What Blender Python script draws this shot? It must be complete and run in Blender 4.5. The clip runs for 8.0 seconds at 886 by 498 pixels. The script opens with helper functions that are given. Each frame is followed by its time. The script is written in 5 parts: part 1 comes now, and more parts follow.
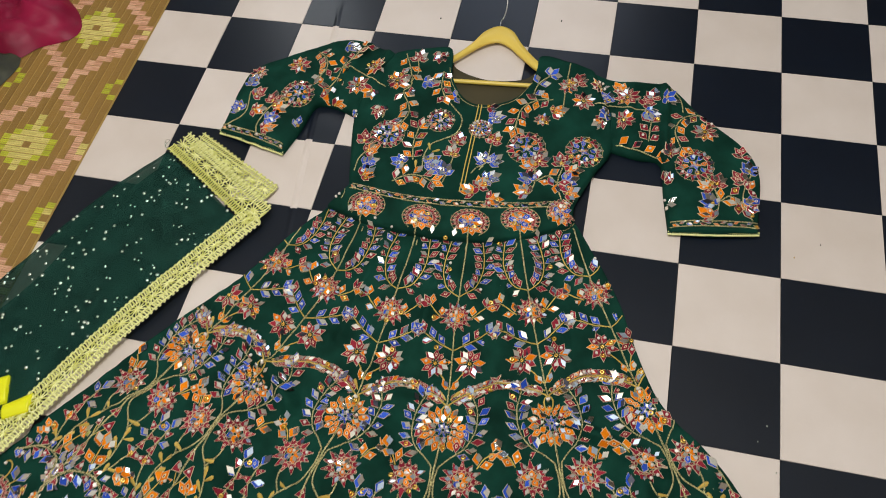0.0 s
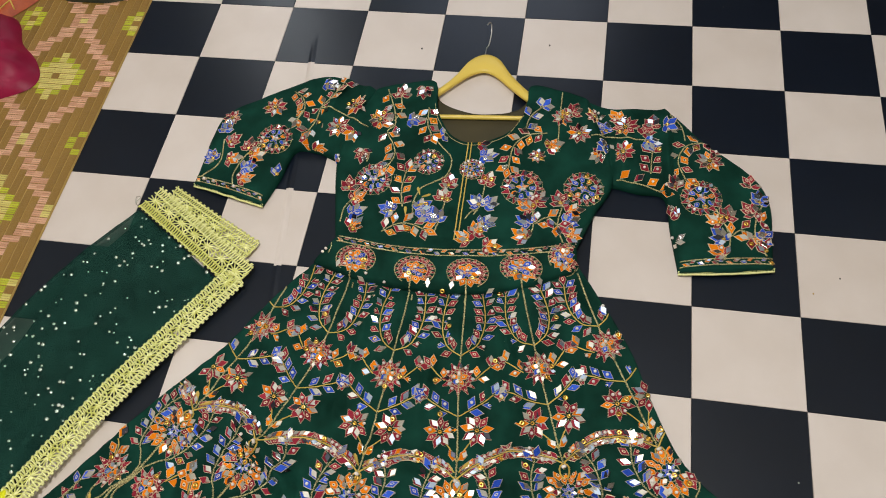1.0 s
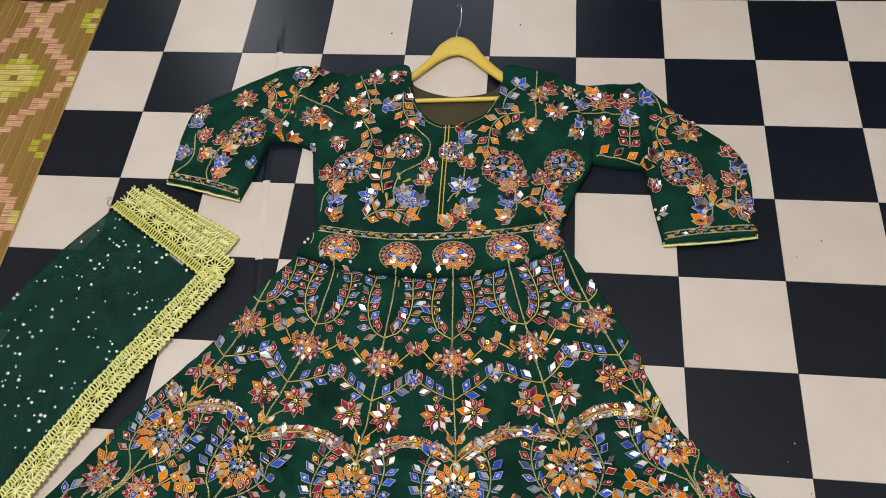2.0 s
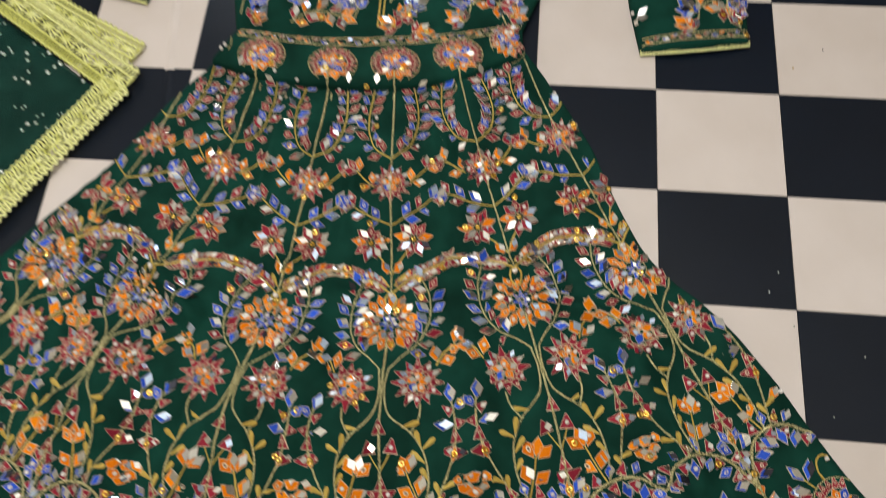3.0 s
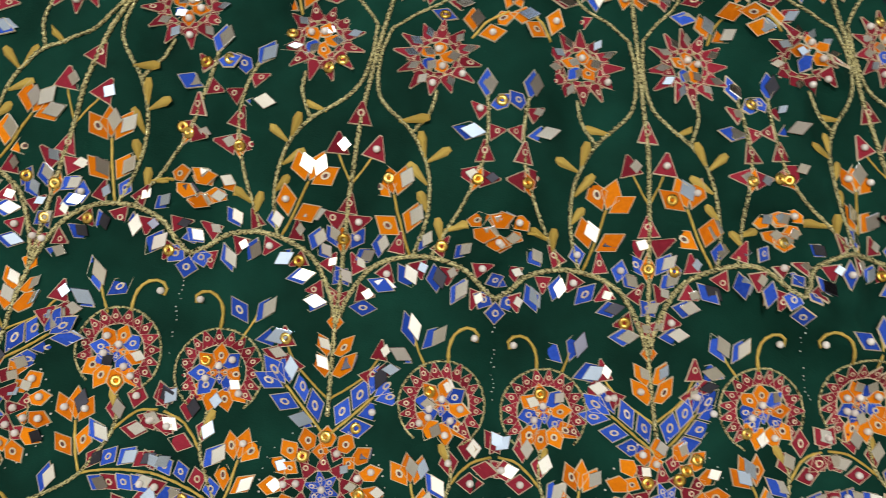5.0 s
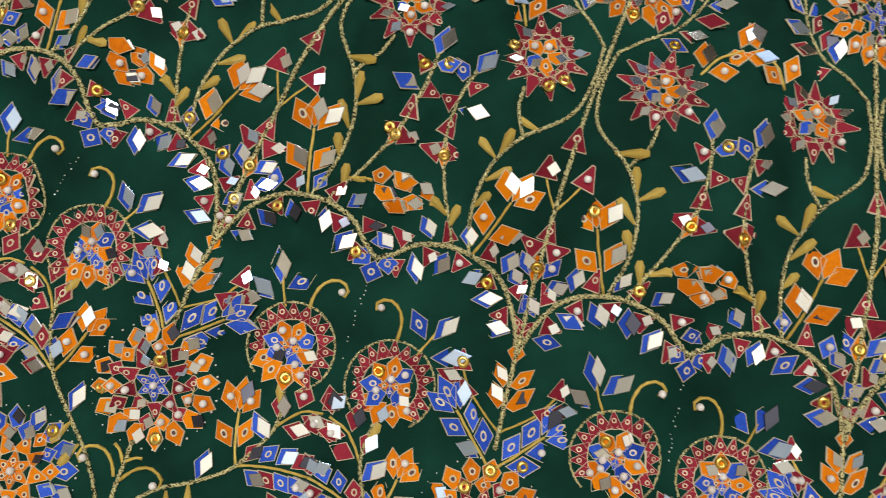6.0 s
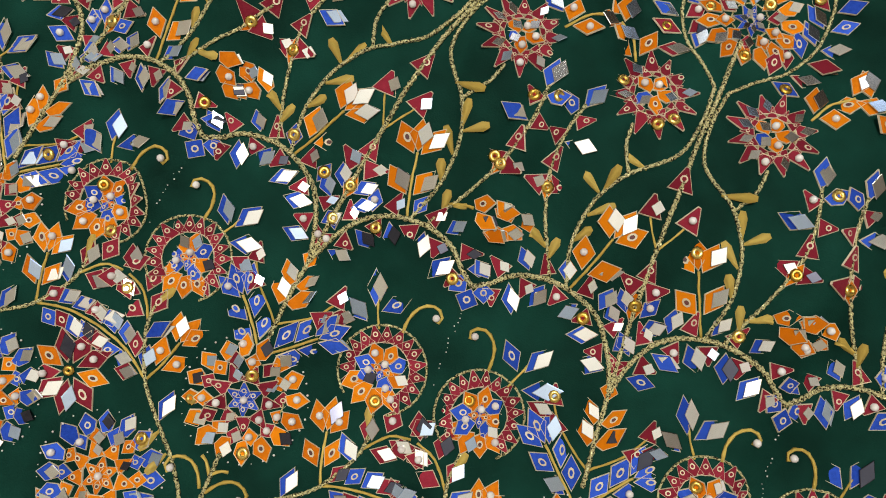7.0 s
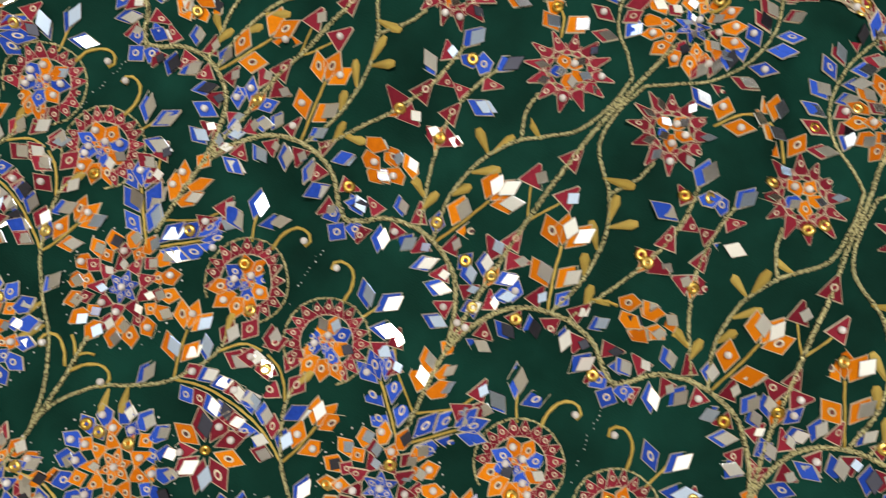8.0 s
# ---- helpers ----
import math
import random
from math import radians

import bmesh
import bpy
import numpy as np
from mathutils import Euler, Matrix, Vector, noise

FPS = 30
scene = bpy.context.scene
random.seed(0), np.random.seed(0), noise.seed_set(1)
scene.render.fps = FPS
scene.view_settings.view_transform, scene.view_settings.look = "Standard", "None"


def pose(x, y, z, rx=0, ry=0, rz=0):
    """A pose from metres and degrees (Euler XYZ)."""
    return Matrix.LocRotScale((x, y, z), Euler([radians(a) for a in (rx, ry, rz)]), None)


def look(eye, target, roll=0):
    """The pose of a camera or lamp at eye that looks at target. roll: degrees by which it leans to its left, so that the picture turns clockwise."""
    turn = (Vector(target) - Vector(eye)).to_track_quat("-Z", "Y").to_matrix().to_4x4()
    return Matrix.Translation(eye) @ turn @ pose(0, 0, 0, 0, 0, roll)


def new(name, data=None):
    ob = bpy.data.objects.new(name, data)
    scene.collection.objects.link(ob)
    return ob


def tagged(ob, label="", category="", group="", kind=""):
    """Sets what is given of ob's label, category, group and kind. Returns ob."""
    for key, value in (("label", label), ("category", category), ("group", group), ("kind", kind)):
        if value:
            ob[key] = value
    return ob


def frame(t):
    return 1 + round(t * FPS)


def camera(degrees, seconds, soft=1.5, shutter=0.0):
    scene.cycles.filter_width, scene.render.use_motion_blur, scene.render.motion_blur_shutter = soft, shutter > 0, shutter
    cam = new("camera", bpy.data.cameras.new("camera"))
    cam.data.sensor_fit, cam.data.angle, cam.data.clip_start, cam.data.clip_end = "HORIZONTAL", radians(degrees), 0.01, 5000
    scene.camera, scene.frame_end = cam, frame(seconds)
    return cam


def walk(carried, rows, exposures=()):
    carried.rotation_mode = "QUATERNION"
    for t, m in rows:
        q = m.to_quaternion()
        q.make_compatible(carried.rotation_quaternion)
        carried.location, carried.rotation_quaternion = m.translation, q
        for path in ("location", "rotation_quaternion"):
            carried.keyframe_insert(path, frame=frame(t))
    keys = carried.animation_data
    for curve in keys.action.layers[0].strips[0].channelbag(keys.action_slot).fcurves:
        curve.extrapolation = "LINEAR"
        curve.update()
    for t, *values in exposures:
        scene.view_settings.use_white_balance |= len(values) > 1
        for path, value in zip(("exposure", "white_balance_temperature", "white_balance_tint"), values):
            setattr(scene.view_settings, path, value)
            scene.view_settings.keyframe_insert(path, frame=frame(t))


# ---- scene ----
cam = camera(60.2, 8.0, soft=0.9, shutter=0.25)
PATH = [
    (0, (-0.314, -0.355, 1.097), (-0.662, 0.597, -0.628), -8.9),
    (0.5, (-0.312, -0.255, 1.073), (-0.648, 0.685, -0.66), -9.9),
    (1, (-0.356, -0.239, 1.075), (-0.663, 0.706, -0.661), -10.3),
    (1.2, (-0.384, -0.24, 1.069), (-0.67, 0.711, -0.667), -10.1),
    (2.3, (-0.387, -0.253, 1.049), (-0.592, 0.663, -0.718), -8.9),
    (2.5, (-0.381, -0.254, 1.027), (-0.588, 0.628, -0.757), -8.8),
    (3, (-0.34, -0.281, 0.868), (-0.5, 0.427, -0.996), -8.4),
    (3.5, (-0.278, -0.304, 0.704), (-0.302, 0.169, -1.239), 0.0),
    (4, (-0.243, -0.298, 0.653), (-0.237, 0.068, -1.313), 5.2),
    (4.5, (-0.292, -0.301, 0.577), (-0.261, 0.026, -1.396), 14.8),
    (5, (-0.391, -0.313, 0.514), (-0.385, -0.037, -1.467), 16.7),
    (5.2, (-0.414, -0.311, 0.511), (-0.424, -0.051, -1.472), 15.3),
    (6.3, (-0.513, -0.323, 0.486), (-0.63, -0.126, -1.5), -5.0),
    (6.5, (-0.526, -0.326, 0.488), (-0.649, -0.128, -1.499), -5.6),
    (7, (-0.54, -0.326, 0.49), (-0.689, -0.127, -1.494), -9.0),
    (7.5, (-0.555, -0.321, 0.493), (-0.73, -0.117, -1.488), -11.2),
    (8, (-0.638, -0.32, 0.498), (-0.821, -0.117, -1.484), -11.8),
]
walk(cam, [(t, look(eye, target, roll)) for t, eye, target, roll in PATH])

# ---- light ----
TILE_X, TILE_Y = 0.156, 0.14459
ROOM = (-2.9, 1.7, -1.9, 2.6, 3.0)

world = bpy.data.worlds.new("sky")
scene.world = world
world.use_nodes = True
sky = world.node_tree.nodes.new("ShaderNodeTexSky")
sky.sky_type = "NISHITA"
sky.sun_disc = False
sky.sun_elevation, sky.sun_rotation = radians(40), radians(20)
background = world.node_tree.nodes["Background"]
background.inputs["Strength"].default_value = 0.12
world.node_tree.links.new(sky.outputs["Color"], background.inputs["Color"])


def area_lamp(name, where, target, wide, high, watts, colour):
    data = bpy.data.lights.new(name, "AREA")
    data.shape, data.size, data.size_y, data.energy, data.color = "RECTANGLE", wide, high, watts, colour
    lamp = new(name, data)
    lamp.matrix_world = look(where, target)
    return lamp


def bulb(name, where, watts, radius, colour):
    data = bpy.data.lights.new(name, "POINT")
    data.energy, data.shadow_soft_size, data.color = watts, radius, colour
    lamp = new(name, data)
    lamp.location = where
    return lamp


area_lamp("window_daylight", (-0.75, 2.56, 1.55), (-0.65, 0.0, 0.3), 0.95, 0.9, 1.2, (0.80, 0.90, 1.0))
area_lamp("slit_daylight", (-1.85, 2.56, 1.45), (-1.3, 0.0, 0.6), 0.06, 1.5, 4, (0.9, 0.95, 1.0))
bulb("hanging_bulb", (-0.68, 0.0, 1.98), 46, 0.06, (1.0, 0.985, 0.925))
scene.view_settings.exposure = 1.0


# ---- materials ----
def shader(name):
    m = bpy.data.materials.new(name)
    m.use_nodes = True
    return m, m.node_tree.nodes, m.node_tree.links, m.node_tree.nodes["Principled BSDF"]


def varied(name, low, high, rough=0.7, metal=0.0, scale=60.0, bump=0.15, bump_scale=300.0, spread=0.5, sheen=0.0, coat=0.0, gloss=0.5, stretch=(1, 1, 1), span=(0.2, 0.8)):
    """Colour between low and high by noise and by piece, with a fine relief."""
    m, nodes, links, bsdf = shader(name)
    coords = nodes.new("ShaderNodeTexCoord")
    mapping = nodes.new("ShaderNodeMapping")
    mapping.inputs["Scale"].default_value = stretch
    links.new(coords.outputs["Object"], mapping.inputs["Vector"])
    big = nodes.new("ShaderNodeTexNoise")
    big.inputs["Scale"].default_value, big.inputs["Detail"].default_value = scale, 5.0
    links.new(mapping.outputs["Vector"], big.inputs["Vector"])
    info, geo = nodes.new("ShaderNodeObjectInfo"), nodes.new("ShaderNodeNewGeometry")
    both = nodes.new("ShaderNodeMath")
    both.operation = "ADD"
    links.new(info.outputs["Random"], both.inputs[0])
    links.new(geo.outputs["Random Per Island"], both.inputs[1])
    part_of = nodes.new("ShaderNodeMath")
    part_of.operation = "FRACT"
    links.new(both.outputs[0], part_of.inputs[0])
    blend = nodes.new("ShaderNodeMix")
    blend.inputs["Factor"].default_value = spread
    links.new(big.outputs["Fac"], blend.inputs["A"])
    links.new(part_of.outputs[0], blend.inputs["B"])
    ramp = nodes.new("ShaderNodeMapRange")
    ramp.inputs["From Min"].default_value, ramp.inputs["From Max"].default_value = span
    links.new(blend.outputs["Result"], ramp.inputs["Value"])
    colour = nodes.new("ShaderNodeMix")
    colour.data_type = "RGBA"
    colour.inputs["A"].default_value, colour.inputs["B"].default_value = (*low, 1), (*high, 1)
    links.new(ramp.outputs["Result"], colour.inputs["Factor"])
    links.new(colour.outputs["Result"], bsdf.inputs["Base Color"])
    bsdf.inputs["Roughness"].default_value, bsdf.inputs["Metallic"].default_value = rough, metal
    bsdf.inputs["Sheen Weight"].default_value = sheen
    bsdf.inputs["Coat Weight"].default_value, bsdf.inputs["Specular IOR Level"].default_value = coat, gloss
    if bump:
        fine = nodes.new("ShaderNodeTexNoise")
        fine.inputs["Scale"].default_value, fine.inputs["Detail"].default_value = bump_scale, 3.0
        links.new(mapping.outputs["Vector"], fine.inputs["Vector"])
        relief = nodes.new("ShaderNodeBump")
        relief.inputs["Strength"].default_value, relief.inputs["Distance"].default_value = bump, 0.002
        links.new(fine.outputs["Fac"], relief.inputs["Height"])
        links.new(relief.outputs["Normal"], bsdf.inputs["Normal"])
    return m


M = dict(
    # mottled between two greens to paint in soft fold shading and sheen
    green=varied("green georgette", (0.0024, 0.0205, 0.0135), (0.0062, 0.049, 0.034), 0.75, scale=20, bump=0.25, bump_scale=900, spread=0.0, gloss=0.06, span=(0.3, 0.7)),
    lining=varied("olive lining", (0.030, 0.024, 0.006), (0.050, 0.038, 0.010), 0.7, scale=12, spread=0.0),
    red=varied("crimson thread", (0.17, 0.010, 0.022), (0.36, 0.028, 0.052), 0.6, scale=400, bump=0.5, bump_scale=1500, gloss=0.1),
    blue=varied("royal blue thread", (0.012, 0.050, 0.36), (0.045, 0.130, 0.74), 0.55, scale=400, bump=0.5, bump_scale=1500, gloss=0.1),
    orange=varied("marigold thread", (0.60, 0.135, 0.001), (0.92, 0.27, 0.003), 0.6, scale=400, bump=0.5, bump_scale=1500, gloss=0.1),
    ochre=varied("ochre thread", (0.54, 0.36, 0.07), (0.80, 0.57, 0.14), 0.5, scale=300, bump=0.6, bump_scale=1400, gloss=0.2),
    pale=varied("pale gold outline thread", (0.60, 0.48, 0.32), (0.86, 0.74, 0.54), 0.5, scale=500, bump=0.4, bump_scale=1500, gloss=0.2),
    eye=varied("dark eye of thread", (0.05, 0.012, 0.012), (0.14, 0.03, 0.02), 0.6, scale=300, bump=0),
    # near-black and pale gold specks paint the cord's shadowed gaps and glints
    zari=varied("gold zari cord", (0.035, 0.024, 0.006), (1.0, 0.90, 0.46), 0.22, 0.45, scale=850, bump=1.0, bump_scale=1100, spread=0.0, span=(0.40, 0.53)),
    sequin=varied("gold sequin", (0.62, 0.36, 0.05), (0.95, 0.68, 0.20), 0.22, 1.0, scale=80, bump=0.1),
    silver=varied("silver sequin", (0.55, 0.60, 0.50), (0.9, 0.92, 0.85), 0.25, 0.9, scale=80, bump=0.1),
    pearl=varied("pearl bead", (0.66, 0.58, 0.54), (0.88, 0.82, 0.78), 0.15, 0.0, scale=60, bump=0, coat=0.6),
    lace=varied("lime gold lace thread", (0.64, 0.64, 0.13), (0.98, 0.97, 0.50), 0.34, 0.1, scale=260, bump=0.5, bump_scale=900),
    hanger=varied("yellow plastic", (0.66, 0.47, 0.07), (0.74, 0.55, 0.11), 0.38, scale=8, bump=0.03, spread=0.0),
    wire=varied("hook wire", (0.35, 0.34, 0.33), (0.55, 0.54, 0.52), 0.3, 1.0, scale=30, bump=0.05),
    lime=varied("bright lime plastic", (0.72, 0.72, 0.0), (0.80, 0.80, 0.01), 0.45, scale=10, bump=0.05, spread=0.0),
    tile_light=varied("cream vinyl", (0.57, 0.49, 0.44), (0.69, 0.615, 0.58), 0.34, scale=9, bump=0.04, bump_scale=240, spread=0.25),
    tile_dark=varied("black vinyl", (0.0022, 0.0044, 0.0100), (0.0040, 0.0078, 0.0170), 0.30, scale=9, bump=0.04, bump_scale=240, spread=0.25, gloss=0.42),
    joint=varied("joint", (0.02, 0.018, 0.016), (0.05, 0.045, 0.04), 0.8, scale=30, spread=0.0),
    mat=varied("brown woven plastic", (0.20, 0.105, 0.014), (0.30, 0.165, 0.028), 0.5, scale=60, bump=0.5, bump_scale=500, stretch=(1, 8, 1)),
    mat_edge=varied("tan weft", (0.34, 0.21, 0.05), (0.46, 0.30, 0.09), 0.5, scale=60, bump=0.2),
    mat_pink=varied("pink weave", (0.50, 0.24, 0.14), (0.74, 0.44, 0.30), 0.5, scale=200, bump=0.5, bump_scale=500, stretch=(0.3, 4, 1)),
    mat_lime=varied("lime weave", (0.36, 0.38, 0.015), (0.54, 0.54, 0.03), 0.5, scale=200, bump=0.5, bump_scale=500, stretch=(0.3, 4, 1)),
    mat_cream=varied("yellow weave", (0.54, 0.46, 0.12), (0.70, 0.60, 0.20), 0.5, scale=200, bump=0.5, bump_scale=500, stretch=(0.3, 4, 1)),
    magenta=varied("magenta satin", (0.12, 0.002, 0.017), (0.29, 0.004, 0.045), 0.45, scale=12, bump=0.1, spread=0.0, gloss=0.2),
    rust=varied("rust brocade", (0.26, 0.03, 0.01), (0.50, 0.10, 0.02), 0.6, scale=40, bump=0.4, spread=0.0),
    leaf_green=varied("dark green brocade", (0.004, 0.007, 0.004), (0.035, 0.036, 0.012), 0.6, scale=40, bump=0.4, spread=0.0),
    # unseen far wall, kept dark so that the far tiles reflect black
    wall=varied("dark far wall tone", (0.070, 0.058, 0.050), (0.095, 0.080, 0.068), 0.85, scale=3, bump=0.1, spread=0.0),
    # the other unseen walls, paler to brighten what the mirrors reflect
    wall_cream=varied("cream wall paint", (0.46, 0.43, 0.38), (0.54, 0.51, 0.46), 0.85, scale=3, bump=0.1, spread=0.0),
    ceiling=varied("white ceiling paint", (0.78, 0.79, 0.79), (0.84, 0.85, 0.85), 0.9, scale=3, bump=0.1, spread=0.0),
    frame_wood=varied("painted window wood", (0.40, 0.36, 0.30), (0.50, 0.45, 0.38), 0.5, scale=20, bump=0.1),
)


def mirror_material():
    """Cut acrylic mirror: bright, sky-blue and dark reflections painted into the pieces' base colours."""
    m, nodes, links, bsdf = shader("cut mirror")
    info, geo = nodes.new("ShaderNodeObjectInfo"), nodes.new("ShaderNodeNewGeometry")
    both = nodes.new("ShaderNodeMath")
    both.operation = "ADD"
    links.new(info.outputs["Random"], both.inputs[0])
    links.new(geo.outputs["Random Per Island"], both.inputs[1])
    part_of = nodes.new("ShaderNodeMath")
    part_of.operation = "FRACT"
    links.new(both.outputs[0], part_of.inputs[0])
    ramp = nodes.new("ShaderNodeValToRGB")
    ramp.color_ramp.interpolation = "CONSTANT"
    stops = ramp.color_ramp.elements
    stops[0].position, stops[0].color = 0.0, (0.10, 0.10, 0.13, 1)
    stops[1].position, stops[1].color = 0.09, (0.55, 0.50, 0.45, 1)
    for where, tone in ((0.19, (0.97, 0.94, 0.86, 1)), (0.48, (0.94, 0.89, 0.79, 1)), (0.64, (0.66, 0.79, 0.98, 1)), (0.84, (0.95, 0.91, 0.82, 1))):
        stops.new(where).color = tone
    links.new(part_of.outputs[0], ramp.inputs["Fac"])
    links.new(ramp.outputs["Color"], bsdf.inputs["Base Color"])
    bsdf.inputs["Metallic"].default_value, bsdf.inputs["Roughness"].default_value = 1.0, 0.16
    return m


M["mirror"] = mirror_material()


def net_material():
    """Sheer green net: a fine weave with holes too small to see."""
    m, nodes, links, bsdf = shader("sheer green net")
    clear = nodes.new("ShaderNodeBsdfTransparent")
    mixing = nodes.new("ShaderNodeMixShader")
    mixing.inputs["Fac"].default_value = 0.82
    bsdf.inputs["Base Color"].default_value = (0.004, 0.022, 0.015, 1)
    bsdf.inputs["Roughness"].default_value, bsdf.inputs["Specular IOR Level"].default_value = 0.8, 0.1
    cloud = nodes.new("ShaderNodeTexNoise")
    cloud.inputs["Scale"].default_value, cloud.inputs["Detail"].default_value = 14.0, 4.0
    tone = nodes.new("ShaderNodeMix")
    tone.data_type = "RGBA"
    tone.inputs["A"].default_value, tone.inputs["B"].default_value = (0.000, 0.006, 0.004, 1), (0.014, 0.070, 0.053, 1)
    links.new(cloud.outputs["Fac"], tone.inputs["Factor"])
    links.new(tone.outputs["Result"], bsdf.inputs["Base Color"])
    links.new(clear.outputs["BSDF"], mixing.inputs[1])
    links.new(bsdf.outputs["BSDF"], mixing.inputs[2])
    links.new(mixing.outputs["Shader"], nodes["Material Output"].inputs["Surface"])
    return m


M["net"] = net_material()


# ---- building helpers ----
def mesh_of(name, verts, faces, materials, slots=None, smooth=False):
    me = bpy.data.meshes.new(name)
    me.from_pydata(verts, [], faces)
    for m in materials:
        me.materials.append(m)
    if slots is not None:
        me.polygons.foreach_set("material_index", slots)
    if smooth:
        me.polygons.foreach_set("use_smooth", [True] * len(me.polygons))
    me.update()
    return me


def part(name, me, parent=None, label="", m=None):
    ob = new(name, me)
    if m is not None:
        ob.matrix_basis = m
    if parent is not None:
        ob.parent = parent
    if label:
        tagged(ob, label)
    return ob


def box_mesh(name, size, material, bevel=0.0):
    bm = bmesh.new()
    bmesh.ops.create_cube(bm, size=1.0, matrix=Matrix.Diagonal((*size, 1)))
    if bevel:
        bmesh.ops.bevel(bm, geom=bm.edges[:], offset=bevel, segments=2, affect="EDGES")
    me = bpy.data.meshes.new(name)
    bm.to_mesh(me)
    bm.free()
    me.materials.append(material)
    return me


def along(points, n):
    """n places evenly spread along the polyline."""
    pts = np.array(points, float)
    far = np.r_[0, np.cumsum(np.linalg.norm(np.diff(pts, axis=0), axis=1))]
    at = np.linspace(0, far[-1], n)
    return np.stack([np.interp(at, far, pts[:, k]) for k in range(pts.shape[1])], 1)


def spline(points, n=24):
    """A smooth curve through the points."""
    p = [np.array(q, float) for q in points]
    p = [2 * p[0] - p[1]] + p + [2 * p[-1] - p[-2]]
    out = []
    for i in range(1, len(p) - 2):
        for k in range(8):
            t = k / 8
            out.append(0.5 * (2 * p[i] + (p[i + 1] - p[i - 1]) * t + (2 * p[i - 1] - 5 * p[i] + 4 * p[i + 1] - p[i + 2]) * t * t
                              + (3 * p[i] - p[i - 1] - 3 * p[i + 1] + p[i + 2]) * t ** 3))
    out.append(p[-2])
    return along(out, n)


def sheet(name, low, right, high, left, n, m, height, materials, rim=0.0015, smooth_edges=True):
    """A cloth between four edges (low and high run one way, left and right upwards), with a rim that drops to its support.
    height(x, y, u, v) gives its top."""
    curve = spline if smooth_edges else along
    lo, hi, le, ri = along(curve(low, 60), n), along(curve(high, 60), n), along(curve(left, 60), m), along(curve(right, 60), m)
    verts, faces = [], []
    for j in range(m):
        v = j / (m - 1)
        for i in range(n):
            u = i / (n - 1)
            q = (1 - v) * lo[i] + v * hi[i] + (1 - u) * le[j] + u * ri[j]
            q = q - ((1 - u) * (1 - v) * lo[0] + u * (1 - v) * lo[-1] + (1 - u) * v * hi[0] + u * v * hi[-1])
            verts.append((q[0], q[1], height(q[0], q[1], u, v)))
    faces = [(j * n + i, j * n + i + 1, (j + 1) * n + i + 1, (j + 1) * n + i) for j in range(m - 1) for i in range(n - 1)]
    loop = [i for i in range(n)] + [j * n + n - 1 for j in range(1, m)] + [(m - 1) * n + i for i in range(n - 2, -1, -1)] + [j * n for j in range(m - 2, 0, -1)]
    start = len(verts)
    verts += [(verts[k][0], verts[k][1], min(rim, verts[k][2] - 0.0008)) for k in loop]
    faces += [(loop[k], start + k, start + (k + 1) % len(loop), loop[(k + 1) % len(loop)]) for k in range(len(loop))]
    me = mesh_of(name, verts, faces, materials, smooth=True)
    bm = bmesh.new()
    bm.from_mesh(me)
    bmesh.ops.recalc_face_normals(bm, faces=bm.faces[:])
    bm.to_mesh(me)
    bm.free()
    return me


def tube(name, path, radius, material, sides=6, twist=0.0, taper=0.0):
    """A round cord along a path; twist gives it the beads of a twisted thread."""
    p = np.array(path, float)
    tangent = np.gradient(p, axis=0)
    tangent /= np.linalg.norm(tangent, axis=1)[:, None] + 1e-12
    up = np.array([0, 0, 1.0])
    verts, faces = [], []
    for k, (q, t) in enumerate(zip(p, tangent)):
        side = np.cross(t, up)
        side /= np.linalg.norm(side) + 1e-9
        over = np.cross(side, t)
        r = radius * (1 + twist * (1 if k % 2 else -1)) * (1 - taper * k / (len(p) - 1))
        for a in range(sides):
            w = 2 * math.pi * a / sides + k * 0.5 * (twist > 0)
            verts.append(tuple(q + r * (math.cos(w) * side + math.sin(w) * over)))
    n = len(p)
    faces = [(k * sides + a, k * sides + (a + 1) % sides, (k + 1) * sides + (a + 1) % sides, (k + 1) * sides + a) for k in range(n - 1) for a in range(sides)]
    faces += [tuple(range(sides))[::-1], tuple((n - 1) * sides + a for a in range(sides))]
    return mesh_of(name, verts, faces, [material], smooth=True)


# ---- the room ----
X0, X1, Y0, Y1, TOP = ROOM


def slab(name, size, where, material, kind="structure", label="", category=""):
    me = box_mesh(name, size, material)
    me.transform(Matrix.Translation(where))
    ob = new(name, me)
    return tagged(ob, label, category, kind=kind)


floor = slab("floor", (X1 - X0, Y1 - Y0, 0.1), ((X0 + X1) / 2, (Y0 + Y1) / 2, -0.053), M["joint"], label="black and cream checkered vinyl floor", category="floor")
slab("ceiling", (X1 - X0 + 0.3, Y1 - Y0 + 0.3, 0.12), ((X0 + X1) / 2, (Y0 + Y1) / 2, TOP + 0.06), M["ceiling"], label="plain white painted ceiling", category="ceiling")
slab("wall_west", (0.15, Y1 - Y0, TOP), (X0 - 0.075, (Y0 + Y1) / 2, TOP / 2), M["wall_cream"], label="plain cream painted wall", category="wall")
slab("wall_east", (0.15, Y1 - Y0, TOP), (X1 + 0.075, (Y0 + Y1) / 2, TOP / 2), M["wall_cream"], label="plain cream painted wall", category="wall")
slab("wall_south", (X1 - X0 + 0.3, 0.15, TOP), ((X0 + X1) / 2, Y0 - 0.075, TOP / 2), M["wall_cream"], label="plain cream painted wall", category="wall")


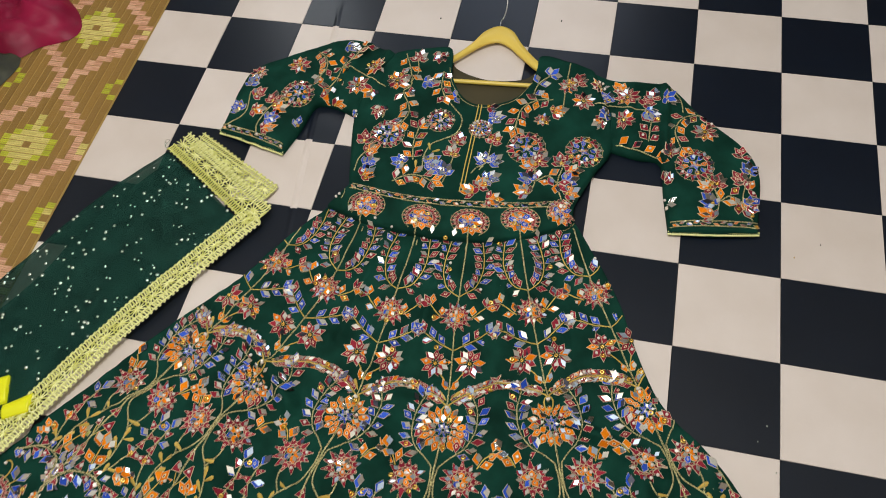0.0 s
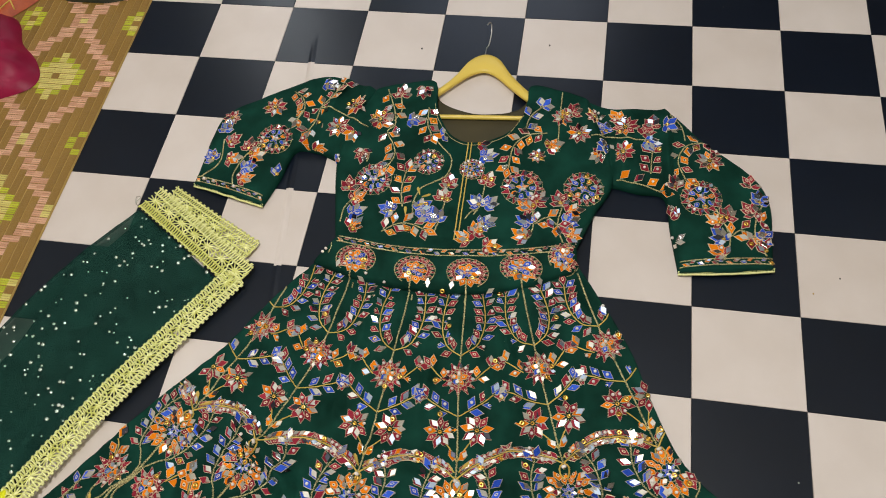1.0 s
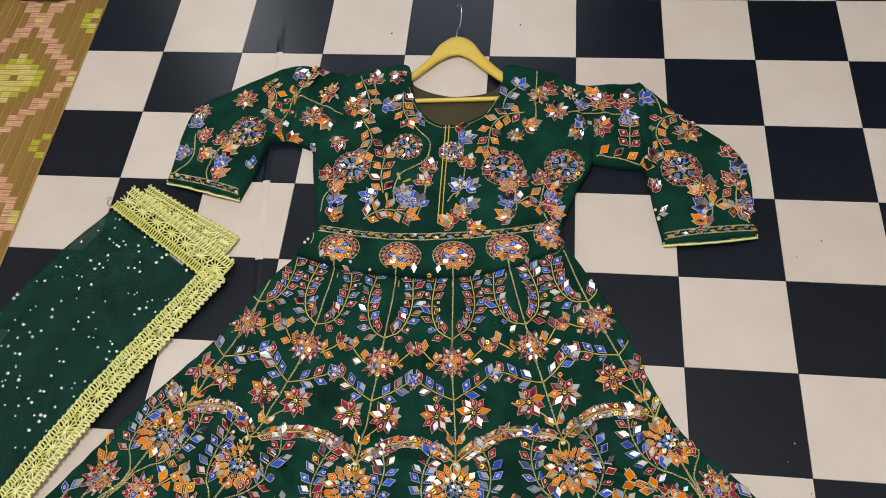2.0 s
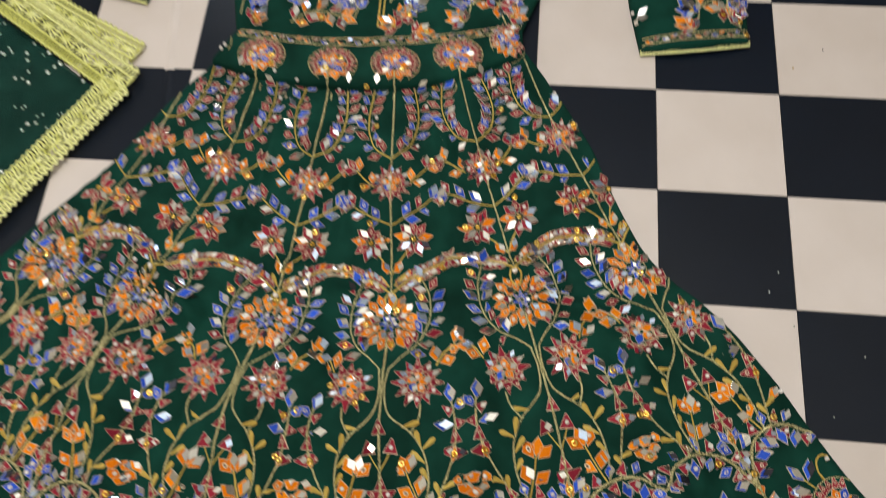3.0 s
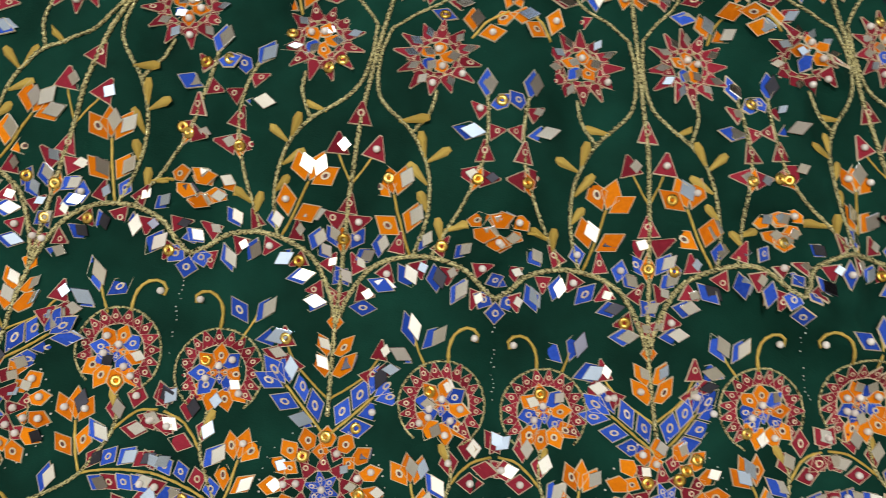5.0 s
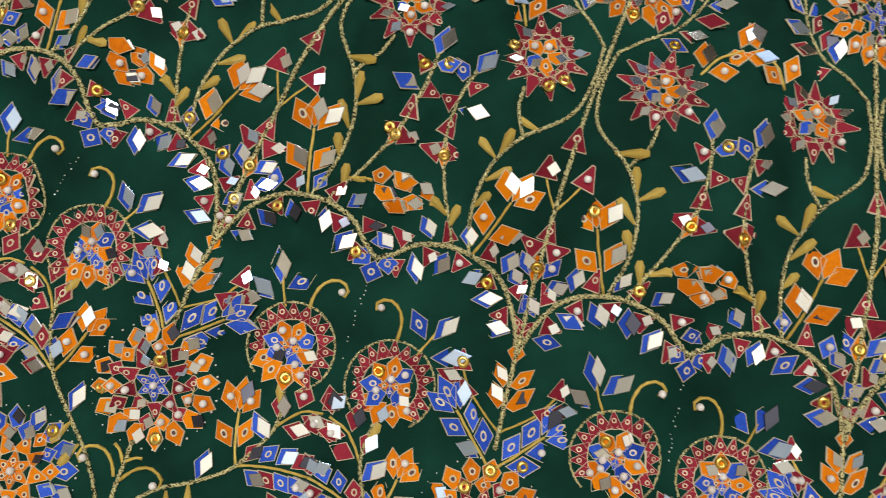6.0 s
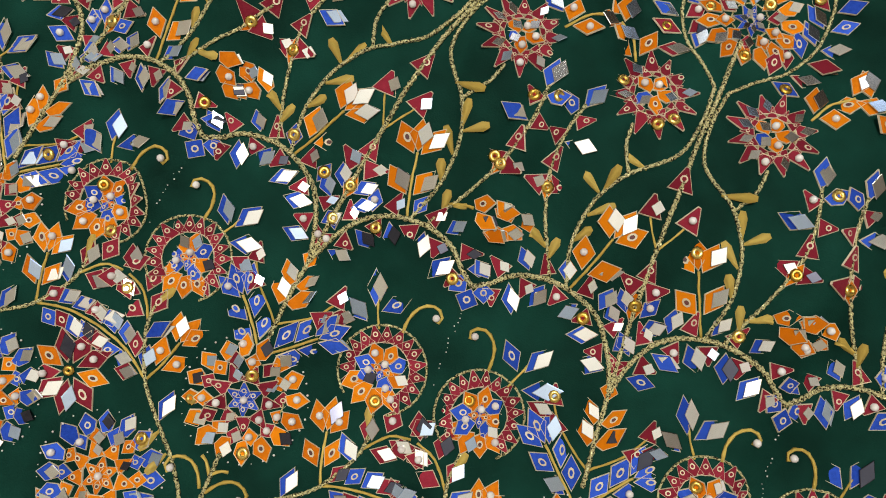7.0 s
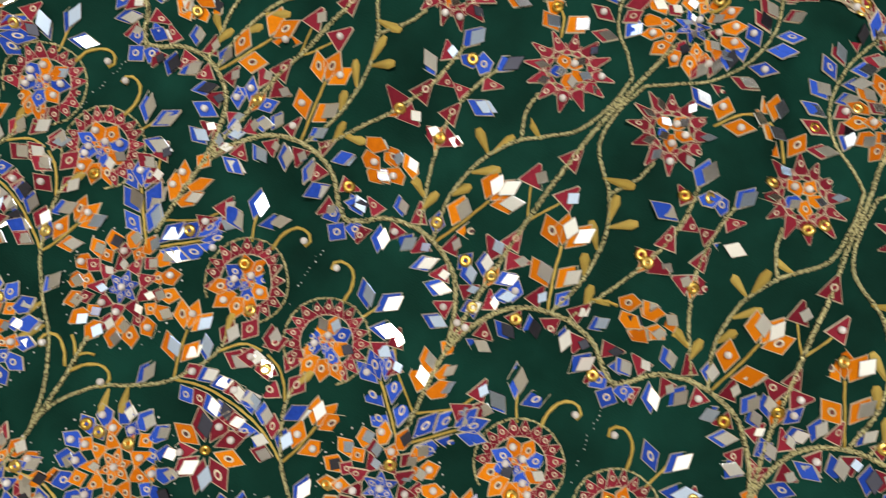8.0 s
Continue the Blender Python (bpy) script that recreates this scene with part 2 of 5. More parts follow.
def wall_with_openings(name, openings):
    """The wall on the far side, with openings (x from, x to, z from, z to) through it."""
    xs = sorted({X0 - 0.15, X1 + 0.15, *[v for o in openings for v in o[:2]]})
    zs = sorted({0.0, TOP, *[v for o in openings for v in o[2:]]})
    bm = bmesh.new()
    for a, b in zip(xs, xs[1:]):
        for c, d in zip(zs, zs[1:]):
            if not any(o[0] <= a and b <= o[1] and o[2] <= c and d <= o[3] for o in openings):
                bmesh.ops.create_cube(bm, size=1.0, matrix=Matrix.Translation(((a + b) / 2, Y1 + 0.075, (c + d) / 2)) @ Matrix.Diagonal((b - a, 0.15, d - c, 1)))
    me = bpy.data.meshes.new(name)
    bm.to_mesh(me)
    bm.free()
    me.materials.append(M["wall"])
    return tagged(new(name, me), "unseen far wall kept dark for the tile reflections, with a window", "wall", kind="structure")


wall_with_openings("wall_north", [(-1.25, -0.25, 1.1, 2.0), (-1.88, -1.82, 0.7, 2.2)])
window_1 = tagged(new("window_1"), "painted wooden window frame open to daylight", "window", kind="structure")
for size, where in (((1.0, 0.06, 0.04), (0.5, Y1 + 0.09, 1.12)), ((1.0, 0.06, 0.04), (0.5, Y1 + 0.09, 1.98)), ((0.04, 0.06, 0.82), (0.02, Y1 + 0.09, 1.55)),
                    ((0.04, 0.06, 0.82), (0.98, Y1 + 0.09, 1.55)), ((0.04, 0.06, 0.82), (0.5, Y1 + 0.09, 1.55))):
    part("window_frame", box_mesh("window_frame", size, M["frame_wood"], 0.004), window_1, m=Matrix.Translation((where[0] - 1.25, *where[1:])))


# ---- the dress ----
import functools

from mathutils.bvhtree import BVHTree

dress = tagged(new("dress"), "dark green embroidered mirror-work dress laid flat on the floor", "dress")

# panel seams of the skirt: waist, star flower, garland, red triangle, fork of the stem, rosette
KNOTS = (0.0, 0.565, 1.0, 1.545, 2.0, 2.4)
SEAMS = [
    ((-0.766, 0.325), (-0.806, 0.175), (-0.868, 0.040), (-0.955, -0.120), (-1.020, -0.245), (-1.050, -0.335)),
    ((-0.682, 0.300), (-0.706, 0.141), (-0.756, 0.006), (-0.815, -0.160), (-0.850, -0.295), (-0.852, -0.394)),
    ((-0.584, 0.290), (-0.593, 0.122), (-0.606, -0.015), (-0.640, -0.180), (-0.649, -0.319), (-0.642, -0.416)),
    ((-0.498, 0.290), (-0.487, 0.129), (-0.471, -0.006), (-0.464, -0.174), (-0.445, -0.304), (-0.424, -0.410)),
    ((-0.417, 0.305), (-0.373, 0.160), (-0.330, 0.032), (-0.279, -0.133), (-0.242, -0.270), (-0.208, -0.360)),
    ((-0.331, 0.325), (-0.278, 0.208), (-0.206, 0.074), (-0.128, -0.070), (-0.059, -0.200), (0.006, -0.286)),
    ((-0.262, 0.365), (-0.190, 0.255), (-0.110, 0.120), (-0.005, -0.010), (0.100, -0.115), (0.170, -0.190)),
]


@functools.lru_cache(maxsize=None)
def seam(k, s):
    """A smooth line down the seam k; straight on past its last knot."""
    q, last = [np.array(v) for v in SEAMS[k]], len(KNOTS) - 1
    if s >= KNOTS[-1]:
        return q[-1] + (q[-1] - q[-2]) * (s - KNOTS[-1]) / (KNOTS[-1] - KNOTS[-2])
    i = min(max(sum(s >= v for v in KNOTS) - 1, 0), last - 1)
    h, t = KNOTS[i + 1] - KNOTS[i], (s - KNOTS[i]) / (KNOTS[i + 1] - KNOTS[i])
    m, n = ((q[min(j + 1, last)] - q[max(j - 1, 0)]) / (KNOTS[min(j + 1, last)] - KNOTS[max(j - 1, 0)]) for j in (i, i + 1))
    return q[i] * (1 + 2 * t) * (1 - t) ** 2 + q[i + 1] * t * t * (3 - 2 * t) + h * m * t * (1 - t) ** 2 + h * n * t * t * (t - 1)


def on_skirt(p, s):
    """The place on panel p (a whole number on its seam), s down the skirt."""
    k = int(min(max(math.floor(p), 0), len(SEAMS) - 2))
    return seam(k, s) + (p - k) * (seam(k + 1, s) - seam(k, s))


def facing(p, s):
    """The angle of the skirt's upward direction there."""
    d = on_skirt(p, s - 0.03) - on_skirt(p, s + 0.03)
    return math.atan2(d[1], d[0]) - math.pi / 2


FOLDS = [  # soft folds: from, to, width, height
    ((-0.79, 0.02), (-0.70, -0.06), 0.012, 0.010), ((-0.60, 0.01), (-0.52, -0.005), 0.010, 0.006), ((-0.40, 0.03), (-0.32, 0.025), 0.010, 0.007),
    ((-0.29, -0.005), (-0.16, -0.05), 0.009, 0.009), ((-0.20, -0.205), (-0.10, -0.235), 0.018, 0.010), ((-0.56, -0.05), (-0.56, -0.25), 0.016, 0.004),
    ((-0.375, 0.0), (-0.36, -0.30), 0.016, 0.004), ((-0.53, 0.20), (-0.54, 0.05), 0.010, 0.004), ((-0.43, 0.22), (-0.40, 0.08), 0.010, 0.004),
    ((-0.78, -0.10), (-0.76, -0.33), 0.018, 0.006), ((-0.95, -0.10), (-1.02, -0.30), 0.02, 0.008), ((-0.18, -0.08), (-0.12, -0.20), 0.012, 0.006),
    ((-0.64, 0.24), (-0.66, 0.06), 0.010, 0.004), ((-0.66, -0.42), (-0.60, -0.30), 0.014, 0.005), ((-0.36, -0.33), (-0.30, -0.42), 0.014, 0.004),
]


def folds(x, y):
    z = 0.0
    for a, b, wide, high in FOLDS:
        dx, dy = b[0] - a[0], b[1] - a[1]
        t = ((x - a[0]) * dx + (y - a[1]) * dy) / (dx * dx + dy * dy)
        off = math.hypot(x - a[0] - min(max(t, 0), 1) * dx, y - a[1] - min(max(t, 0), 1) * dy)
        if off < 3 * wide:
            z += 1.9 * high * math.exp(-(off / wide) ** 2)
    return z


def skirt_height(x, y, u, v):
    swell = 0.021 * math.exp(-((y + 0.165) / 0.085) ** 2) / (1 + math.exp((x + 0.17 + 0.55 * (y + 0.13)) * 40)) / (1 + math.exp(-(x + 0.86) * 30))
    z = 0.0065 + swell + folds(x, y) + 0.0042 * noise.noise((x * 12, y * 7, 0.3)) + 0.0021 * noise.noise((x * 38, y * 15, 4.0)) + 0.0036 * noise.noise((x * 52 + y * 18, y * 24, 2.0))
    return max(z, 0.003)


def dome(base, high, power=0.5):
    def height(x, y, u, v):
        edge = max(0.0, 4 * u * (1 - u)) ** power
        return base + high * edge + 0.0022 * noise.noise((x * 18, y * 18, 7.0)) + 0.0012 * noise.noise((x * 45, y * 40, 2.0)) + creases(x, y)
    return height


CREASES = [((-0.205, 0.655), (-0.195, 0.48), 0.007, 0.009), ((-0.335, 0.64), (-0.29, 0.51), 0.008, 0.006), ((-0.73, 0.66), (-0.745, 0.52), 0.009, 0.007),
           ((-0.77, 0.68), (-0.81, 0.53), 0.007, 0.006), ((-0.84, 0.66), (-0.83, 0.52), 0.010, 0.006), ((-0.26, 0.64), (-0.27, 0.50), 0.008, 0.005)]


def creases(x, y):
    z = 0.0
    for a, b, wide, high in CREASES:
        dx, dy = b[0] - a[0], b[1] - a[1]
        t = min(max(((x - a[0]) * dx + (y - a[1]) * dy) / (dx * dx + dy * dy), 0), 1)
        off = math.hypot(x - a[0] - t * dx, y - a[1] - t * dy)
        z += high * math.exp(-(off / wide) ** 2)
    return z


skirt = part("skirt", sheet("skirt", [(-1.42, -0.62), (-0.90, -0.66), (-0.40, -0.66), (0.34, -0.60)],
                            [(0.34, -0.60), (0.138, -0.306), (0.085, -0.242), (0.054, -0.206), (0.014, -0.152), (-0.040, -0.076), (-0.098, -0.011), (-0.153, 0.031), (-0.188, 0.080), (-0.215, 0.137), (-0.253, 0.221), (-0.330, 0.335)],
                            [(-0.735, 0.315), (-0.60, 0.295), (-0.49, 0.298), (-0.330, 0.335)],
                            [(-1.42, -0.62), (-1.115, -0.215), (-1.085, -0.165), (-1.008, -0.060), (-0.932, 0.042), (-0.865, 0.124), (-0.835, 0.171), (-0.797, 0.232), (-0.735, 0.315)],
                            230, 150, skirt_height, [M["green"]]), dress, "flared dark green skirt dense with mirror work")
bodice = part("bodice", sheet("bodice", [(-0.716, 0.325), (-0.606, 0.318), (-0.489, 0.323), (-0.386, 0.340), (-0.338, 0.352)],
                              [(-0.338, 0.352), (-0.311, 0.429), (-0.284, 0.494), (-0.298, 0.58), (-0.335, 0.662)],
                              [(-0.717, 0.655), (-0.665, 0.668), (-0.611, 0.677), (-0.600, 0.63), (-0.590, 0.598), (-0.562, 0.556), (-0.522, 0.543), (-0.471, 0.566), (-0.446, 0.606), (-0.440, 0.645), (-0.436, 0.680), (-0.382, 0.673), (-0.335, 0.662)],
                              [(-0.716, 0.325), (-0.728, 0.362), (-0.756, 0.50), (-0.745, 0.58), (-0.717, 0.655)],
                              110, 90, dome(0.014, 0.012, 0.35), [M["green"]], rim=0.004), dress, "fitted green bodice with embroidered medallions")
sleeve_a = part("sleeve", sheet("sleeve", [(-0.752, 0.495), (-0.80, 0.512), (-0.837, 0.509), (-0.850, 0.450), (-0.866, 0.393)],
                                [(-0.866, 0.393), (-0.935, 0.407), (-1.000, 0.423)],
                                [(-0.712, 0.657), (-0.795, 0.683), (-0.841, 0.676), (-0.920, 0.627), (-0.990, 0.571), (-1.000, 0.423)],
                                [(-0.752, 0.495), (-0.740, 0.58), (-0.712, 0.657)], 80, 60,
                                lambda x, y, u, v: dome(0.008, 0.012, 0.4)(x, y, v, u), [M["green"]]), dress, "elbow-length green sleeve bent downwards")
sleeve_b = part("sleeve", sheet("sleeve", [(-0.335, 0.662), (-0.295, 0.650), (-0.204, 0.652), (-0.141, 0.592), (-0.045, 0.502), (-0.037, 0.360)],
                                [(-0.037, 0.360), (-0.105, 0.346), (-0.177, 0.339)],
                                [(-0.288, 0.490), (-0.240, 0.480), (-0.201, 0.474), (-0.190, 0.410), (-0.177, 0.339)],
                                [(-0.335, 0.662), (-0.300, 0.58), (-0.288, 0.490)], 80, 60,
                                lambda x, y, u, v: dome(0.008, 0.012, 0.4)(x, y, v, u), [M["green"]]), dress, "elbow-length green sleeve bent downwards")
waistband = part("waistband", sheet("waistband", [(-0.748, 0.292), (-0.66, 0.270), (-0.577, 0.262), (-0.49, 0.267), (-0.408, 0.287), (-0.333, 0.322)],
                                    [(-0.333, 0.322), (-0.333, 0.345), (-0.338, 0.368)],
                                    [(-0.716, 0.340), (-0.606, 0.330), (-0.489, 0.337), (-0.386, 0.354), (-0.338, 0.368)],
                                    [(-0.748, 0.292), (-0.73, 0.315), (-0.716, 0.340)], 90, 16,
                                    lambda x, y, u, v: 0.013 + 0.014 * (4 * v * (1 - v)) ** 0.4 * 0.5 + 0.010 * v + 0.0015 * noise.noise((x * 30, y * 20, 1)), [M["green"]], rim=0.004),
                 dress, "green waistband with round medallions")
# the back of the neck, seen inside out
part("back_neck", sheet("back_neck", [(-0.615, 0.53), (-0.52, 0.525), (-0.430, 0.54)], [(-0.430, 0.54), (-0.432, 0.60), (-0.434, 0.668)],
                        [(-0.612, 0.668), (-0.590, 0.640), (-0.530, 0.622), (-0.462, 0.634), (-0.434, 0.668)], [(-0.615, 0.53), (-0.613, 0.60), (-0.612, 0.668)],
                        40, 24, lambda x, y, u, v: 0.0055 + 0.001 * noise.noise((x * 30, y * 30, 3)), [M["lining"]]), dress, "olive lining inside the back neck")

_verts, _faces = [], []
for ob in (skirt, bodice, sleeve_a, sleeve_b, waistband):
    base = len(_verts)
    _verts += [v.co.copy() for v in ob.data.vertices]
    _faces += [tuple(base + k for k in f.vertices) for f in ob.data.polygons]
CLOTH = BVHTree.FromPolygons(_verts, _faces)


def ground(x, y):
    """The cloth's top there, or None off the cloth."""
    hit, normal, _, _ = CLOTH.ray_cast(Vector((x, y, 1)), Vector((0, 0, -1)))
    if hit is None or hit.z < 0.0015:
        return None, None
    return hit.z, normal


# ---- embroidery: unit pieces ----
def patch_mesh(name, outline, colour, eye):
    """A padded patch of thread with a raised pale outline; eye adds a stitched ring."""
    c = np.mean(outline, axis=0)
    n = len(outline)
    inner = [c + (np.array(q) - c) * 0.90 for q in outline]
    verts = [(*q, 0.0) for q in outline] + [(*(c + (np.array(q) - c) * 0.96), 0.0013) for q in outline] + [(*(c + (q - c) * 1.02), 0.0013) for q in inner] + [(*q, 0.0008) for q in inner] + [(*c, 0.0012)]
    faces, slots = [], []
    for r in range(3):
        for k in range(n):
            faces.append((r * n + k, r * n + (k + 1) % n, r * n + n + (k + 1) % n, r * n + n + k))
            slots.append(1)
    for k in range(n):
        faces.append((3 * n + k, 3 * n + (k + 1) % n, 4 * n))
        slots.append(0)
    if eye:
        for radius, z, slot in ((0.155, 0.0016, 1), (0.085, 0.0019, 2)):
            base = len(verts)
            verts += [(c[0] + radius * math.cos(a * math.pi / 4), c[1] + radius * math.sin(a * math.pi / 4), z) for a in range(8)]
            faces.append(tuple(range(base, base + 8)))
            slots.append(slot)
    return mesh_of(name, verts, faces, [M[colour], M["pale"], M["eye"] if colour == "orange" else M[colour]], slots)


OUTLINES = dict(
    tri=[(-0.5, 0.0), (0.5, 0.0), (0.06, 1.0), (-0.06, 1.0)],
    rhomb=[(0.0, 0.0), (0.5, 0.5), (0.0, 1.0), (-0.5, 0.5)],
    leaf=[(-0.16, 0.0), (0.30, 0.10), (0.5, 0.50), (0.06, 1.0), (-0.38, 0.58)],
)
PATCH = {(shape, colour, eye): patch_mesh("petal", [np.array(q) for q in OUTLINES[shape]], colour, eye)
         for shape in OUTLINES for colour in ("red", "blue", "orange") for eye in (False, True)}


def mirror_mesh():
    q = OUTLINES["rhomb"]
    verts = [(x, y - 0.5, 0.0) for x, y in q] + [(x, y - 0.5, 0.0007) for x, y in q] + [(x * 0.92, (y - 0.5) * 0.92, 0.0010) for x, y in q]
    faces = [(r * 4 + k, r * 4 + (k + 1) % 4, r * 4 + 4 + (k + 1) % 4, r * 4 + 4 + k) for r in range(2) for k in range(4)] + [(8, 9, 10, 11)]
    return mesh_of("mirror", verts, faces, [M["mirror"]])


def round_mesh(name, rings, material, sides=10, smooth=True):
    """A turned piece from (radius, height) rings, outside to inside."""
    verts = [(r * math.cos(2 * math.pi * k / sides), r * math.sin(2 * math.pi * k / sides), z) for r, z in rings for k in range(sides)]
    faces = [(j * sides + k, j * sides + (k + 1) % sides, j * sides + sides + (k + 1) % sides, j * sides + sides + k) for j in range(len(rings) - 1) for k in range(sides)]
    return mesh_of(name, verts, faces, [material], smooth=smooth)


MIRROR = mirror_mesh()
PEARL = round_mesh("pearl", [(0.70, 0.0), (1.0, 0.55), (0.86, 1.25), (0.45, 1.62), (0.02, 1.75)], M["pearl"], 8)
SEQUIN = round_mesh("sequin", [(1.0, 0.05), (1.0, 0.16), (0.62, 0.42), (0.34, 0.30), (0.22, 0.10)], M["sequin"], 10)
STROKE = mesh_of("ochre_leaf", [(-0.10, 0, 0.0), (0.10, 0, 0.0), (0.30, 0.45, 0.0), (0.42, 0.75, 0.0), (0.22, 1.0, 0.0), (-0.22, 1.0, 0.0), (-0.42, 0.75, 0.0), (-0.30, 0.45, 0.0),
                                (-0.06, 0.05, 0.0012), (0.06, 0.05, 0.0012), (0.22, 0.45, 0.0016), (0.30, 0.73, 0.0016), (0.14, 0.93, 0.0013), (-0.14, 0.93, 0.0013), (-0.30, 0.73, 0.0016), (-0.22, 0.45, 0.0016)],
                 [(k, (k + 1) % 8, 8 + (k + 1) % 8, 8 + k) for k in range(8)] + [(8, 9, 10, 15), (15, 10, 11, 14), (14, 11, 12, 13)], [M["ochre"]], smooth=True)

WORK = {"petal": [], "mirror": [], "pearl": [], "sequin": [], "ochre_leaf": []}
rng = random.Random(7)


def lay(kind, me, x, y, turn, wide, long, lift=0.0, tilt=0.0, tall=1.0):
    """Lay a unit piece on the cloth; off the cloth nothing is laid."""
    z, normal = ground(x, y)
    if z is None:
        return
    lean = Vector((0, 0, 1)).rotation_difference(Vector((normal.x, normal.y, max(normal.z, 0.6))).normalized()).to_matrix().to_4x4()
    m = Matrix.Translation((x, y, z + lift)) @ lean @ pose(0, 0, 0, rng.uniform(-tilt, tilt), rng.uniform(-tilt, tilt), math.degrees(turn)) @ Matrix.Diagonal((wide, long, tall, 1))
    WORK[kind].append((me, m))


def step(x, y, turn, forward, aside=0.0):
    """The place so far forward along the direction turn (0 is +y) and to its right."""
    return x - math.sin(turn) * forward + math.cos(turn) * aside, y + math.cos(turn) * forward + math.sin(turn) * aside


def petal(x, y, turn, long, wide, colour, shape="rhomb", deco=None):
    """A patch from its base at x, y; deco: eye, mirror, pearl, sequin or None for a free choice."""
    if deco == "calm":
        deco = rng.choices(("eye", "mirror", "pearl", "sequin"), (0.54, 0.20, 0.18, 0.08))[0]
    if deco == "some":
        deco = rng.choices(("eye", "mirror", "pearl", "sequin"), (0.36, 0.34, 0.26, 0.04))[0]
    deco = deco or rng.choices(("eye", "mirror", "pearl", "sequin", "bare"), (0.20, 0.66, 0.09, 0.03, 0.02) if colour == "blue" else (0.23, 0.50, 0.17, 0.06, 0.04))[0]
    turn += rng.uniform(-0.08, 0.08)
    if ground(*step(x, y, turn, long))[0] is None:
        return
    grown = 0.88 if shape == "tri" else 1.0
    long, wide = long * grown * rng.uniform(1.02, 1.18), wide * grown * rng.uniform(1.05, 1.25)
    lay("petal", PATCH[shape, colour, deco == "eye"], x, y, turn, wide, long, 0.0003)
    cx, cy = step(x, y, turn, long * (0.40 if shape == "tri" else 0.5))
    if deco == "mirror":
        cx, cy = cx + rng.uniform(0.14, 0.27) * wide, cy + rng.uniform(0.02, 0.16) * wide
        size = (0.78 if colour == "blue" else 0.74) if shape == "rhomb" else 0.68
        lay("mirror", MIRROR, cx, cy, turn + rng.uniform(-0.15, 0.15), wide * size * (0.85 if shape == "tri" else 1.0), long * size, 0.0014, 12.0 if cy > 0.3 else 6.0)
    elif deco == "pearl":
        bead(cx, cy)
    elif deco == "sequin":
        spangle(cx, cy)


def bead(x, y, r=0.0026):
    lay("pearl", PEARL, x, y, 0, r, r, 0.0012, 0, r)


def spangle(x, y, r=0.0043):
    lay("sequin", SEQUIN, x, y, rng.uniform(0, 6), r, r, 0.0014, 10.0, r)


def dab(x, y, turn, long=0.016, wide=0.009):
    lay("ochre_leaf", STROKE, x, y, turn + rng.uniform(-0.1, 0.1), wide, long, 0.0004)


CORDS, THREADS = [], []


def cord(points, r=0.0015, thin=False, smooth=True):
    """A gold cord couched along the points; breaks where it leaves the cloth."""
    pts = spline(points, 40) if smooth else np.array(points, float)
    r = r * (0.8 if thin else 0.86)
    length = float(np.linalg.norm(np.diff(pts, axis=0), axis=1).sum())
    run = []
    for x, y in [*along(pts, max(4, int(length / (0.0020 if not thin else 0.004)))), (9, 9)]:
        z, _ = ground(x, y) if x < 5 else (None, None)
        if z is None:
            if len(run) > 3:
                (THREADS if thin else CORDS).append((run, r))
            run = []
        else:
            run.append((x + rng.uniform(-0.0002, 0.0002), y + rng.uniform(-0.0002, 0.0002), z + r * 0.55))
    return pts


def spray(points, n, long, wide, colours, deco=None, open_angle=0.75, shape="rhomb", start=0.12, tip=True, sides=(1, -1), thin=True, r=0.0012, grow=0.0):
    """A stem with leaves on both sides and one at its tip."""
    pts = cord(points, r, thin)
    at = along(pts, 60)
    turn = 0
    for k in range(n):
        t = start + (0.97 - start) * k / max(1, n - 1)
        i = min(58, int(t * 59))
        d = at[i + 1] - at[i]
        turn = math.atan2(d[1], d[0]) - math.pi / 2
        size = 1 + grow * (t - 0.5)
        for j, side in enumerate(sides):
            bx, by = step(*at[i], turn, 0, side * 0.002)
            petal(bx, by, turn - side * open_angle, long * size, wide * size, colours[(k + j) % len(colours)], shape, deco)
    if tip:
        petal(*at[-1], turn, long * 1.05, wide, colours[n % len(colours)], shape, deco)


def ring(x, y, radius, n, long, wide, colour, shape="tri", turn=0.0, deco=None, part_of=1.0, centre=0.0):
    """Petals round a centre, over part of the full turn."""
    for k in range(n):
        a = turn + centre + (k / n if part_of == 1 else (k + 0.5) / n - 0.5) * 2 * math.pi * part_of
        bx, by = step(x, y, a, radius)
        petal(bx, by, a, long, wide, colour if isinstance(colour, str) else colour[k % len(colour)], shape, deco)


def circle(x, y, r, thick=0.0009, part_of=1.0, centre=0.0):
    cord([step(x, y, centre + (k / 24 - 0.5) * 2 * math.pi * part_of, r) for k in range(25)], thick, thin=False)


def blossom(x, y, r, turn=0.0):
    """Pink-red star flower with an orange and blue heart."""
    ring(x, y, r * 0.50, 12, r * 0.56, r * 0.38, "red", "tri", turn)
    ring(x, y, r * 0.40, 12, r * 0.32, r * 0.22, "red", "tri", turn + 0.26, "eye")
    ring(x, y, r * 0.05, 5, r * 0.44, r * 0.34, ("orange", "orange", "blue"), "leaf", turn, "bare" if r < 0.022 else None)
    circle(x, y, r * 0.47, 0.0008)
    bead(*step(x, y, turn, r * 0.2))


def star(x, y, r, turn=0.0):
    """Small drooping flower of red rhombs."""
    ring(x, y, r * 0.18, 9, r * 0.85, r * 0.46, ("red", "red", "orange", "red", "red"), "rhomb", turn)
    spangle(x, y, 0.0035)


